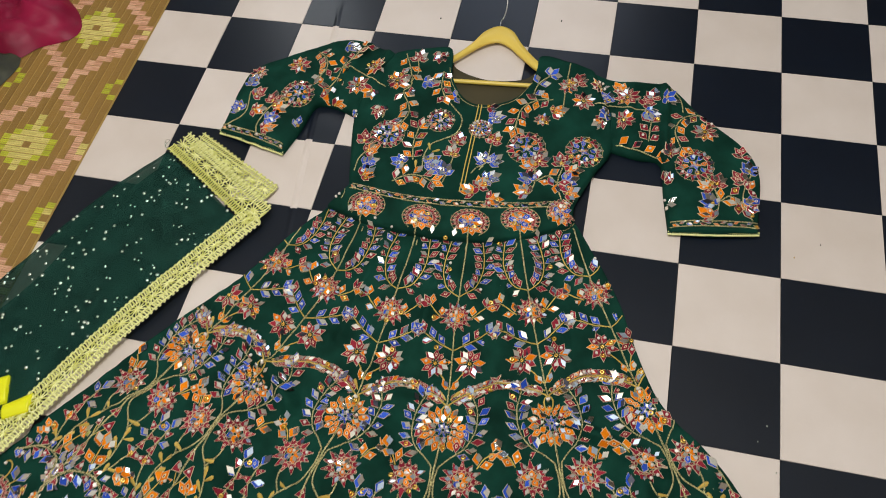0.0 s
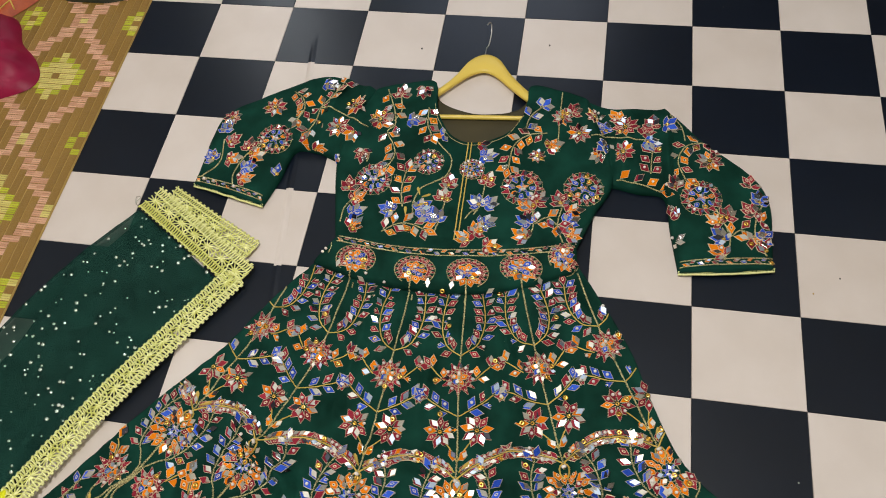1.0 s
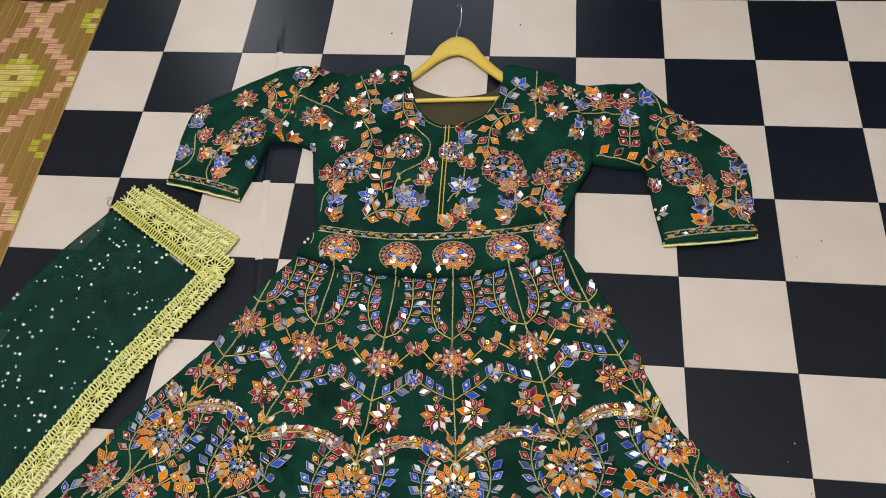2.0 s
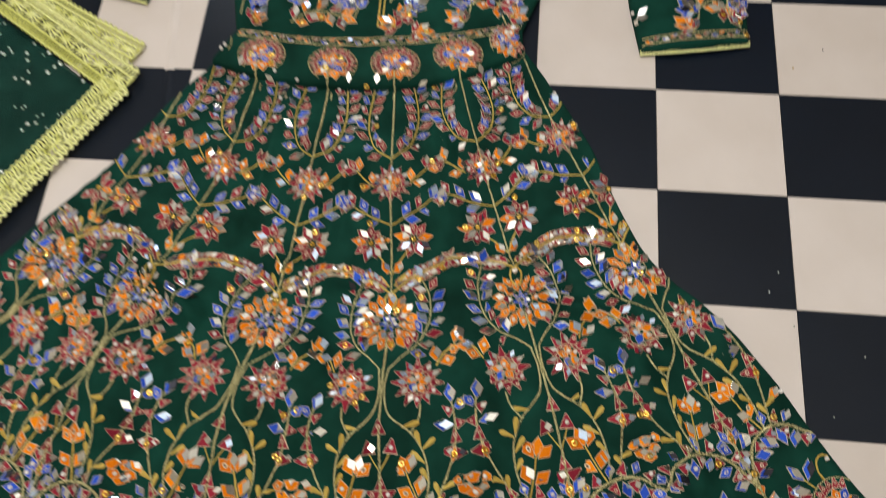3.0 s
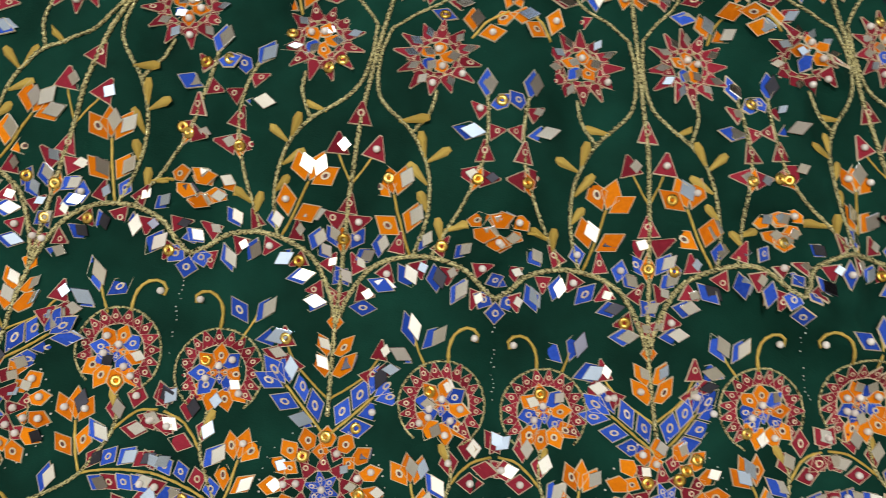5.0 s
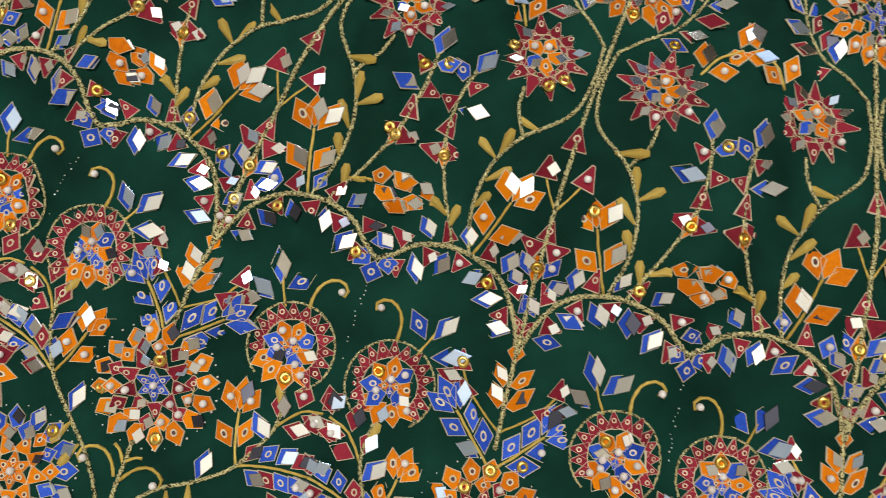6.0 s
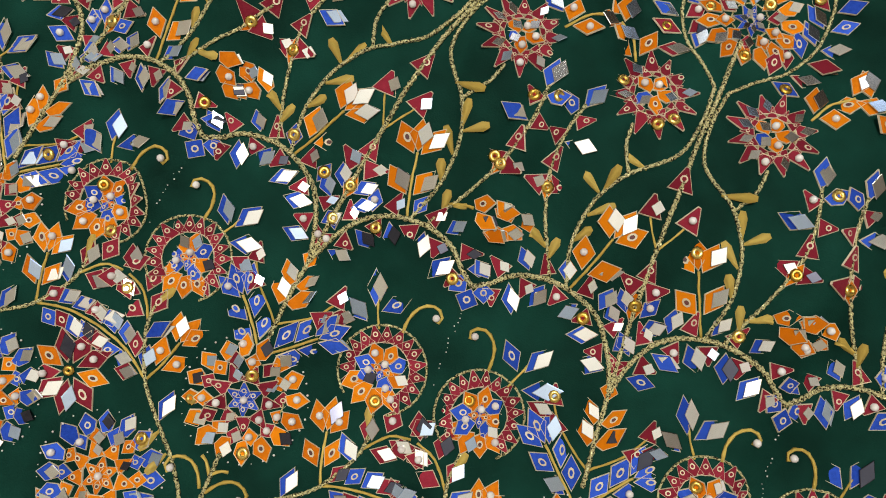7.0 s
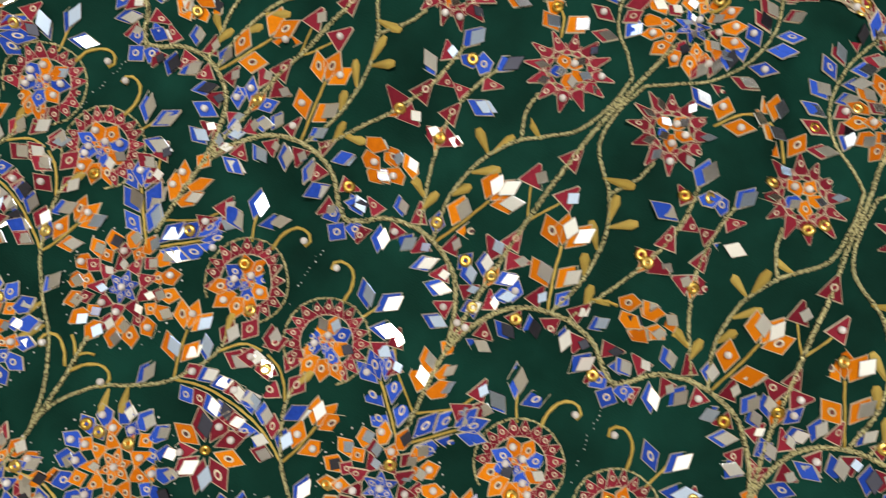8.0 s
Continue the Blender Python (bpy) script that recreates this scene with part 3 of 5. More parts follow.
def sunflower(x, y, r, turn=0.0):
    ring(x, y, r * 0.54, 15, r * 0.46, r * 0.31, "orange", "leaf", turn)
    ring(x, y, r * 0.30, 10, r * 0.36, r * 0.25, ("orange", "orange", "red"), "rhomb", turn + 0.2)
    ring(x, y, r * 0.06, 7, r * 0.30, r * 0.22, "blue", "tri", turn)
    circle(x, y, r * 0.36, 0.0008)


def rosette(x, y, r, turn=0.0, outer="orange", mid="red", core="blue"):
    ring(x, y, r * 0.62, 16, r * 0.36, r * 0.29, outer, "leaf", turn)
    ring(x, y, r * 0.44, 14, r * 0.28, r * 0.24, (outer, mid), "rhomb", turn + 0.13, "calm")
    ring(x, y, r * 0.27, 9, r * 0.33, r * 0.28, mid, "tri", turn, "calm")
    ring(x, y, r * 0.02, 6, r * 0.28, r * 0.26, core, "tri", turn + 0.3, "eye")
    for k in range(34):
        bead(*step(x, y, turn + k * math.pi / 17, r * rng.uniform(0.97, 1.0)), rng.uniform(0.0004, 0.0008))
    circle(x, y, r * 0.60, 0.0006)
    bead(x, y)


def fan(x, y, r, turn=0.0, rim="red"):
    """Bean-shaped medallion: a rim of small triangles over an orange and blue heart, open at its stalk."""
    ring(x, y, r * 0.60, 15, r * 0.43, r * 0.37, rim, "tri", turn, "eye", 0.78)
    ring(x, y, r * 0.14, 7, r * 0.50, r * 0.38, ("blue", "orange", "blue", "orange", "orange", "blue"), "leaf", turn, "calm", 0.9)
    ring(x, y, r * 0.36, 4, r * 0.56, r * 0.42, "orange", "leaf", turn + math.pi, "calm", 0.32)
    ring(x, y, r * 0.0, 4, r * 0.30, r * 0.28, ("blue", "orange"), "tri", turn, "eye")
    circle(x, y, r * 1.0, 0.0010, 0.82, turn)
    bead(*step(x, y, turn, r * 0.15))
    bead(*step(x, y, turn + 2, r * 0.3))


def curl(x, y, turn, side, size=0.030):
    """An ochre crook with a pearl in its hook."""
    pts = [step(x, y, turn, size * a, side * size * b) for a, b in ((0, 0), (0.45, 0.10), (0.85, -0.02), (1.02, -0.32), (0.88, -0.58), (0.70, -0.52), (0.74, -0.40))]
    cord(pts, 0.0015, thin=True)
    bead(*step(x, y, turn, size * 0.80, -side * size * 0.44))


# ---- embroidery: one skirt panel, repeated along the seams ----
MIX = ("red", "red", "blue", "red", "blue")


def panel(p):
    at = lambda d, s: on_skirt(p + d, s)
    up = lambda d, s: facing(p + d, s)
    cord([at(0, s) for s in (0.02, 0.3, 0.6, 0.9, 1.05)], 0.0016)
    cord([at(0, s) for s in (1.20, 1.35, 1.5, 1.7, 1.9, 2.06, 2.24)], 0.0019)
    for e in (1, -1):
        # lyre of leaves below the waist
        spray([at(0, 0.44), at(e * 0.20, 0.40), at(e * 0.31, 0.32), at(e * 0.34, 0.22), at(e * 0.30, 0.10)], 8, 0.0185, 0.0100, MIX, "some", open_angle=0.95)
        # sprig beside the flower
        spray([at(e * 0.20, 0.58), at(e * 0.32, 0.545), at(e * 0.40, 0.52)], 2, 0.017, 0.0105, ("orange", "orange", "red"), open_angle=0.8)
        # rising branch
        spray([at(0, 0.75), at(e * 0.16, 0.725), at(e * 0.31, 0.695), at(e * 0.42, 0.67)], 3, 0.0200, 0.0105, ("blue", "blue", "red"), "some", open_angle=0.6, start=0.3)
        petal(*at(e * 0.46, 0.69), up(e * 0.47, 0.65) - e * 1.3, 0.014, 0.012, "red", "tri")
        # drooping flower
        cord([at(0, 0.955), at(e * 0.06, 0.91), at(e * 0.16, 0.86)], 0.0012, thin=True)
        star(*at(e * 0.205, 0.825), 0.0225, up(0, 0.8))
        petal(*at(e * 0.03, 0.95), up(0, 0.97) - e * 0.45, 0.017, 0.010, "orange", "leaf")
        dab(*at(e * 0.02, 1.00), up(0, 1) - e * 0.7, 0.020, 0.007)
        # garland
        spray([at(0, 1.03), at(e * 0.15, 0.985), at(e * 0.33, 0.955), at(e * 0.50, 0.945)], 11, 0.0135, 0.0072, ("red", "red", "red", "orange", "red"), open_angle=0.5, r=0.0015, tip=False)
        curl(*at(e * 0.01, 1.09), up(0, 1.1) - e * 0.35, e, 0.018)
        # lyre round the sunflower; its stem swings in to the seam and out again
        spray([at(e * 0.03, 1.33), at(e * 0.12, 1.285), at(e * 0.22, 1.245), at(e * 0.30, 1.17), at(e * 0.31, 1.07), at(e * 0.25, 0.99)], 8, 0.0185, 0.0100, ("blue", "red", "red", "blue", "blue"), open_angle=0.95, r=0.0014, thin=False, start=0.25)
        cord([at(e * 0.03, 1.33), at(e * 0.017, 1.41), at(e * 0.05, 1.50), at(e * 0.175, 1.575), at(e * 0.24, 1.64), at(e * 0.262, 1.70), at(e * 0.26, 1.77), at(e * 0.225, 1.85)], 0.0016)
        # star flower
        blossom(*at(e * 0.226, 1.40), 0.0285, up(e * 0.22, 1.40))
        cord([at(e * 0.245, 1.48), at(e * 0.232, 1.53), at(e * 0.185, 1.578)], 0.0015)
        for d, s, a, size in ((0.13, 1.555, -1.30, 0.021), (0.235, 1.635, 0.25, 0.019), (0.245, 1.640, -0.95, 0.018), (0.252, 1.690, 0.80, 0.019), (0.262, 1.75, 0.55, 0.015)):
            dab(*at(e * d, s), up(e * d, s) + e * a, size, 0.0080)
        # link of orange leaves between the panels
        spray([at(e * 0.345, 1.345), at(e * 0.40, 1.30), at(e * 0.48, 1.275)], 2, 0.019, 0.0125, ("orange",), open_angle=0.7, tip=False)
        # twin stalks
        cord([at(e * 0.425, 1.485), at(e * 0.437, 1.54), at(e * 0.437, 1.60), at(e * 0.42, 1.655), at(e * 0.37, 1.735), at(e * 0.30, 1.82), at(e * 0.285, 1.85)], 0.0015)
        petal(*at(e * 0.425, 1.495), up(e * 0.45, 1.45) + e * 0.15, 0.021, 0.012, "blue", "rhomb", "mirror")
        petal(*at(e * 0.445, 1.515), up(e * 0.45, 1.5) - e * 0.85, 0.0150, 0.0120, "blue", "leaf", "sequin" if e > 0 else "eye")
        petal(*at(e * 0.425, 1.530), up(e * 0.45, 1.5) + e * 0.95, 0.0135, 0.0115, "red", "tri")
        petal(*at(e * 0.430, 1.575), up(e * 0.45, 1.5) + e * 1.35, 0.020, 0.0115, "blue", "rhomb", "mirror")
        petal(*at(e * 0.445, 1.570), up(e * 0.45, 1.5) - e * 1.5, 0.0115, 0.0120, "red", "tri", "eye")
        petal(*at(e * 0.437, 1.635), up(e * 0.45, 1.6) + e * 0.1, 0.0155, 0.0145, "red", "tri", "eye")
        petal(*at(e * 0.415, 1.665), up(e * 0.45, 1.6) + e * 1.35, 0.0160, 0.0145, "red", "tri")
        petal(*at(e * 0.425, 1.670), up(e * 0.45, 1.6) - e * 1.65, 0.0150, 0.0140, "red", "tri", "mirror" if e > 0 else None)
        petal(*at(e * 0.40, 1.700), up(e * 0.42, 1.65) - e * 0.35, 0.0165, 0.0085, "orange", "rhomb", "sequin")
        dab(*at(e * 0.335, 1.785), up(e * 0.4, 1.8) - e * 1.1, 0.0150, 0.0075)
        dab(*at(e * 0.315, 1.810), up(e * 0.4, 1.8) + e * 0.15, 0.0160, 0.0075)
        # triangles beside the seam, and the orange spray
        cord([at(0, 1.70), at(e * 0.045, 1.655), at(e * 0.062, 1.635)], 0.0009, thin=True)
        petal(*at(e * 0.062, 1.642), up(0, 1.6) - e * 0.15, 0.0165, 0.0170, "red", "tri", rng.choice(("pearl", "pearl", "mirror")))
        spray([at(e * 0.215, 1.845), at(e * 0.175, 1.775), at(e * 0.145, 1.715)], 2, 0.0205, 0.0130, ("orange",), open_angle=0.62, start=0.34)
        petal(*at(e * 0.012, 1.79), up(0, 1.77) - e * 1.15, 0.0165, 0.0145, "red", "tri")
        petal(*at(e * 0.020, 1.845), up(0, 1.8) - e * 0.55, 0.0165, 0.0100, "blue", "rhomb")
        petal(*at(e * 0.035, 1.875), up(0, 1.8) - e * 0.85, 0.0150, 0.0095, "blue", "rhomb")
        # orange bar between the panels
        for dd, s, a in ((0.395, 1.765, 1.15), (0.415, 1.785, 1.75), (0.465, 1.765, 1.2), (0.455, 1.800, 1.75)):
            petal(*at(e * dd, s), up(e * 0.5, 1.75) - e * a, 0.0155, 0.0110, "orange", "leaf")
        cord([at(e * 0.32, 1.785), at(e * 0.36, 1.775), at(e * 0.40, 1.775)], 0.0014, thin=True)
        # scallop vine
        vine = [at(0, 2.02), at(e * 0.035, 1.945), at(e * 0.10, 1.88), at(e * 0.19, 1.852), at(e * 0.29, 1.846), at(e * 0.39, 1.865), at(e * 0.455, 1.905), at(e * 0.50, 1.925)]
        cord(vine, 0.0021)
        line = along(spline(vine, 60), 60)
        for k in range(10):
            i = 6 + int(k * 5.4)
            d = line[i + 1] - line[i]
            t = math.atan2(d[1], d[0]) - math.pi / 2
            above, below = (1, -1) if e > 0 else (-1, 1)
            petal(*step(*line[i], t, 0, above * -0.003), t + above * 1.15, 0.0150, 0.0095 if k % 2 else 0.0115, ("blue", "red")[(k + 1) % 2], "rhomb" if k % 2 else "tri")
            petal(*step(*line[i], t, 0, below * -0.003), t + below * 1.25, 0.0185 if k % 2 == 0 else 0.0130, 0.0105 if k % 2 == 0 else 0.013, ("blue", "red")[k % 2], "rhomb" if k % 2 == 0 else "tri",
                  "mirror" if k % 2 == 0 and rng.random() < 0.75 else None)
        if e > 0:
            lay("petal", PATCH["rhomb", "blue", True], *at(0.5, 1.985), up(0.5, 1.95), 0.016, 0.016, 0.0004)
        petal(*at(e * 0.475, 1.905), up(e * 0.5, 1.9) + math.pi - e * 0.5, 0.014, 0.013, "blue", "rhomb", "eye")
        # tree under the fork
        for s, a, size in ((2.145, 0.60, 0.0195), (2.095, 0.60, 0.0170)):
            petal(*at(e * 0.008, s), up(0, 2.1) - e * a, size, size * 0.58, "orange", "leaf")
        cord([at(0, 2.20), at(e * 0.10, 2.14), at(e * 0.145, 2.09)], 0.0010, thin=True)
        petal(*at(e * 0.145, 2.095), up(0, 2.1) - e * 0.1, 0.0150, 0.0125, "red", "tri")
        petal(*at(e * 0.135, 2.12), up(0, 2.1) - e * 1.4, 0.0165, 0.0105, "red", "rhomb", "mirror")
        petal(*at(e * 0.105, 2.15), up(0, 2.1) - e * 0.7, 0.0145, 0.0125, "red", "tri")
        spray([at(0, 2.29), at(e * 0.065, 2.24), at(e * 0.135, 2.185)], 3, 0.0205, 0.0112, ("blue",), "calm", open_angle=0.5, start=0.25)
        # bean medallions with crooks and leaves
        bx, by = at(e * 0.343, 2.19)
        fan(bx, by, 0.0280, up(e * 0.34, 2.18) - e * 0.12)
        curl(*at(e * 0.36, 2.085), up(e * 0.4, 2.0) - e * 0.25, -e, 0.025)
        cord([at(e * 0.29, 2.10), at(e * 0.265, 2.06), at(e * 0.25, 2.03)], 0.0010, thin=True)
        petal(*at(e * 0.275, 2.060), up(e * 0.3, 2) - e * 0.75, 0.021, 0.0108, "blue", "rhomb")
        petal(*at(e * 0.255, 2.055), up(e * 0.3, 2) + e * 0.40, 0.022, 0.0108, "blue", "rhomb", "mirror")
        petal(*at(e * 0.250, 2.095), up(e * 0.3, 2) + e * 1.20, 0.022, 0.0118, "blue", "rhomb", "mirror")
        # stalk that swings from the bean under the rosette to the seam
        cord([at(e * 0.36, 2.29), at(e * 0.368, 2.39), at(e * 0.295, 2.515), at(e * 0.20, 2.59), at(e * 0.11, 2.645), at(e * 0.03, 2.74), at(0, 2.83)], 0.0016)
        # red sprays under the beans
        spray([at(e * 0.368, 2.39), at(e * 0.405, 2.35), at(e * 0.44, 2.325), at(e * 0.49, 2.315)], 3, 0.0170, 0.0115, ("red", "red", "red"), open_angle=0.8, tip=False)
        petal(*at(e * 0.355, 2.43), up(e * 0.3, 2.4) + e * 0.65, 0.020, 0.0105, "blue", "rhomb", "mirror")
        dab(*at(e * 0.37, 2.35), up(e * 0.3, 2.4) + e * 0.35, 0.017, 0.007)
        spray([at(e * 0.295, 2.515), at(e * 0.272, 2.46), at(e * 0.255, 2.39)], 2, 0.0185, 0.0110, ("orange", "orange"), open_angle=0.45, start=0.35)
        petal(*at(e * 0.205, 2.585), up(e * 0.2, 2.5) - e * 0.05, 0.0190, 0.0100, "blue", "rhomb", "mirror")
        # blue garland across to the next stalk
        spray([at(e * 0.295, 2.515), at(e * 0.36, 2.49), at(e * 0.43, 2.475), at(e * 0.50, 2.47)], 5, 0.0150, 0.0100, ("blue", "red", "blue"), open_angle=0.75, tip=False)
        for d, s in ((0.19, 2.60), (0.14, 2.635)):
            dab(*at(e * d, s), up(e * d, s) + math.pi + e * 0.4, 0.017, 0.0075)
        cord([at(0, 2.62), at(e * 0.02, 2.60), at(e * 0.045, 2.59)], 0.0014, thin=True)
        curl(*at(e * 0.01, 2.66), up(0, 2.6) - e * 0.85, -e, 0.024)
        # lowest round flowers
        rosette(*at(e * 0.285, 2.775), 0.041, up(e * 0.3, 2.7), "blue", "orange", "orange")
        if e > 0:
            star(*at(0.49, 2.605), 0.0255, up(0.5, 2.5))
        spray([at(0, 2.95), at(e * 0.14, 2.92), at(e * 0.26, 2.95), at(e * 0.36, 2.92)], 5, 0.0175, 0.010, ("red", "blue", "orange"), open_angle=0.7)
        spray([at(e * 0.1, 3.2), at(e * 0.2, 3.1), at(e * 0.3, 3.05), at(e * 0.4, 3.03)], 5, 0.018, 0.010, ("orange", "blue", "red"), open_angle=0.7)
    # on the seam itself
    blossom(*at(0, 0.565), 0.026, up(0, 0.5))
    sunflower(*at(0, 1.145), 0.035, up(0, 1.2))
    petal(*at(0, 1.57), up(0, 1.5), 0.0165, 0.0155, "red", "tri", "eye")
    petal(*at(0, 1.765), up(0, 1.7), 0.0155, 0.0145, "red", "tri", "eye")
    petal(*at(0, 1.865), up(0, 1.8), 0.020, 0.0100, "orange", "rhomb", "sequin")
    petal(*at(0, 2.04), up(0, 2.0), 0.0135, 0.0105, "orange", "rhomb", "bare")
    rosette(*at(0, 2.41), 0.0405, up(0, 2.4))
    cord([at(0, 2.56), at(0.008, 2.70), at(0, 2.95)], 0.0018)
    rosette(*at(0, 3.02), 0.04, up(0, 2.4), "orange", "blue", "red")
    for k in range(18):
        if rng.random() < 0.7:
            bead(*at(0.5 + rng.uniform(-0.006, 0.006), 1.99 + k * 0.0105), rng.uniform(0.0003, 0.0006))


for k in range(7):
    panel(k)


# ---- embroidery: bodice, sleeves and waistband ----
def medallion(x, y, r, turn=0.0):
    ring(x, y, r * 0.66, 16, r * 0.42, r * 0.36, "red", "tri", turn)
    ring(x, y, r * 0.34, 8, r * 0.38, r * 0.29, ("blue", "blue", "orange", "blue"), "leaf", turn)
    ring(x, y, r * 0.02, 5, r * 0.34, r * 0.26, ("blue", "orange"), "tri", turn)
    circle(x, y, r * 1.02, 0.0006)


def leafy(points, n, colours):
    """A curved cord set with leaves on both sides."""
    spray(points, n, 0.0205, 0.0125, colours, open_angle=0.85, start=0.08, thin=False, r=0.0015)


def sprig(x, y, degrees, colour):
    """Three or four leaves fanned out from one foot, turned clockwise from +y."""
    turn = radians(-degrees)
    other = {"orange": "red", "red": "red", "blue": "blue"}[colour]
    for side in (1, -1):
        petal(x, y, turn - side * 1.25, 0.0165, 0.0110, other, "leaf")
        petal(*step(x, y, turn, 0.003), turn - side * 0.62, 0.0200, 0.0118, colour, "leaf" if colour == "orange" else "rhomb")
    petal(*step(x, y, turn, 0.006), turn, 0.0220, 0.0125, colour, "rhomb")
    if rng.random() < 0.5:
        spangle(*step(x, y, turn, 0.004), 0.0036)


# sleeve and half of the bodice on the mat's side
medallion(-0.876, 0.525, 0.03, rng.uniform(0, 6))
medallion(-0.68, 0.454, 0.0301, rng.uniform(0, 6))
medallion(-0.592, 0.497, 0.025, rng.uniform(0, 6))
star(-0.894, 0.596, 0.021, rng.uniform(0, 6))
star(-0.768, 0.561, 0.022, rng.uniform(0, 6))
star(-0.745, 0.61, 0.023, rng.uniform(0, 6))
star(-0.694, 0.582, 0.023, rng.uniform(0, 6))
star(-0.969, 0.566, 0.018, rng.uniform(0, 6))
leafy([(-0.868, 0.637), (-0.847, 0.619), (-0.836, 0.592), (-0.846, 0.568)], 5, ('orange', 'red', 'orange'))
leafy([(-0.809, 0.602), (-0.794, 0.627), (-0.776, 0.662)], 4, ('red', 'orange', 'red'))
cord([(-0.809, 0.602), (-0.779, 0.597), (-0.739, 0.577), (-0.713, 0.565)], 0.0015)
leafy([(-0.809, 0.602), (-0.811, 0.575), (-0.82, 0.548)], 3, ('red', 'orange'))
sprig(-0.735, 0.551, 200, 'orange')
sprig(-0.829, 0.521, 100, 'orange')
sprig(-0.804, 0.514, 90, 'orange')
sprig(-0.762, 0.504, 180, 'blue')
sprig(-0.815, 0.658, 90, 'blue')
sprig(-0.857, 0.452, 30, 'blue')
leafy([(-0.693, 0.652), (-0.674, 0.609), (-0.665, 0.574), (-0.676, 0.556), (-0.66, 0.528), (-0.653, 0.505), (-0.663, 0.48)], 8, ('orange', 'red', 'orange'))
cord([(-0.667, 0.64), (-0.659, 0.604), (-0.668, 0.58)], 0.0015)
sprig(-0.664, 0.637, 0, 'red')
sprig(-0.642, 0.584, 90, 'blue')
sprig(-0.626, 0.66, 180, 'red')
leafy([(-0.611, 0.614), (-0.607, 0.576), (-0.596, 0.553)], 4, ('orange', 'red'))
cord([(-0.596, 0.553), (-0.575, 0.531), (-0.557, 0.512), (-0.553, 0.493), (-0.559, 0.47), (-0.578, 0.456), (-0.597, 0.442), (-0.604, 0.412), (-0.6, 0.384)], 0.0015)
sprig(-0.578, 0.554, 60, 'blue')
sprig(-0.71, 0.514, 180, 'red')
cord([(-0.699, 0.489), (-0.701, 0.506)], 0.0015)
cord([(-0.988, 0.436), (-0.963, 0.467), (-0.969, 0.516)], 0.0015)
sprig(-0.973, 0.533, 0, 'blue')
sprig(-0.959, 0.508, 50, 'red')
sprig(-0.976, 0.472, -40, 'blue')
cord([(-0.923, 0.419), (-0.929, 0.444), (-0.919, 0.482), (-0.895, 0.513)], 0.0015)
sprig(-0.917, 0.495, 0, 'red')
sprig(-0.909, 0.481, 60, 'orange')
sprig(-0.917, 0.455, 70, 'blue')
sprig(-0.916, 0.431, 60, 'orange')
sprig(-0.95, 0.474, 80, 'orange')
cord([(-0.72, 0.368), (-0.718, 0.399), (-0.696, 0.426)], 0.0015)
sprig(-0.719, 0.431, -10, 'red')
sprig(-0.709, 0.41, 50, 'orange')
sprig(-0.707, 0.384, 60, 'blue')
sprig(-0.703, 0.359, 50, 'orange')
leafy([(-0.621, 0.404), (-0.629, 0.44), (-0.627, 0.476)], 4, ('red', 'orange'))
sprig(-0.635, 0.393, -70, 'blue')
sprig(-0.596, 0.4, 45, 'blue')
sprig(-0.587, 0.385, 30, 'blue')
dab(-0.596, 0.43, radians(25), 0.016, 0.0065)
dab(-0.592, 0.426, radians(-70), 0.016, 0.0065)
dab(-0.601, 0.405, radians(-60), 0.016, 0.0065)
dab(-0.613, 0.389, radians(15), 0.016, 0.0065)
cord([(-0.561, 0.361), (-0.554, 0.397), (-0.551, 0.444)], 0.0015)
sprig(-0.557, 0.422, 0, 'red')
sprig(-0.559, 0.381, -20, 'blue')
sprig(-0.551, 0.449, 0, 'red')
leafy([(-0.647, 0.354), (-0.625, 0.37), (-0.603, 0.373), (-0.578, 0.365)], 5, ('orange', 'red', 'orange'))
# the other half and its sleeve
medallion(-0.43, 0.46, 0.033, rng.uniform(0, 6))
medallion(-0.331, 0.47, 0.031, rng.uniform(0, 6))
medallion(-0.145, 0.472, 0.0311, rng.uniform(0, 6))
medallion(-0.517, 0.489, 0.02, rng.uniform(0, 6))
star(-0.27, 0.603, 0.021, rng.uniform(0, 6))
star(-0.272, 0.55, 0.02, rng.uniform(0, 6))
star(-0.132, 0.546, 0.021, rng.uniform(0, 6))
star(-0.377, 0.612, 0.017, rng.uniform(0, 6))
star(-0.346, 0.581, 0.02, rng.uniform(0, 6))
star(-0.412, 0.526, 0.014, rng.uniform(0, 6))
star(-0.322, 0.62, 0.017, rng.uniform(0, 6))
cord([(-0.326, 0.579), (-0.27, 0.579), (-0.217, 0.579)], 0.0015)
sprig(-0.299, 0.589, -40, 'blue')
sprig(-0.299, 0.564, 215, 'blue')
sprig(-0.28, 0.618, -30, 'orange')
sprig(-0.236, 0.576, 110, 'blue')
sprig(-0.241, 0.591, 45, 'red')
sprig(-0.308, 0.542, 235, 'orange')
leafy([(-0.4, 0.576), (-0.429, 0.569), (-0.453, 0.543), (-0.457, 0.497)], 6, ('orange', 'red', 'orange'))
leafy([(-0.437, 0.578), (-0.432, 0.607), (-0.413, 0.633)], 3, ('blue', 'blue'))
cord([(-0.379, 0.54), (-0.381, 0.602), (-0.381, 0.668)], 0.0015)
sprig(-0.396, 0.545, 60, 'orange')
sprig(-0.362, 0.622, 20, 'red')
leafy([(-0.142, 0.585), (-0.169, 0.573), (-0.182, 0.541), (-0.169, 0.503)], 5, ('orange', 'red', 'orange'))
cord([(-0.196, 0.64), (-0.177, 0.615), (-0.171, 0.584)], 0.0015)
sprig(-0.206, 0.608, 90, 'blue')
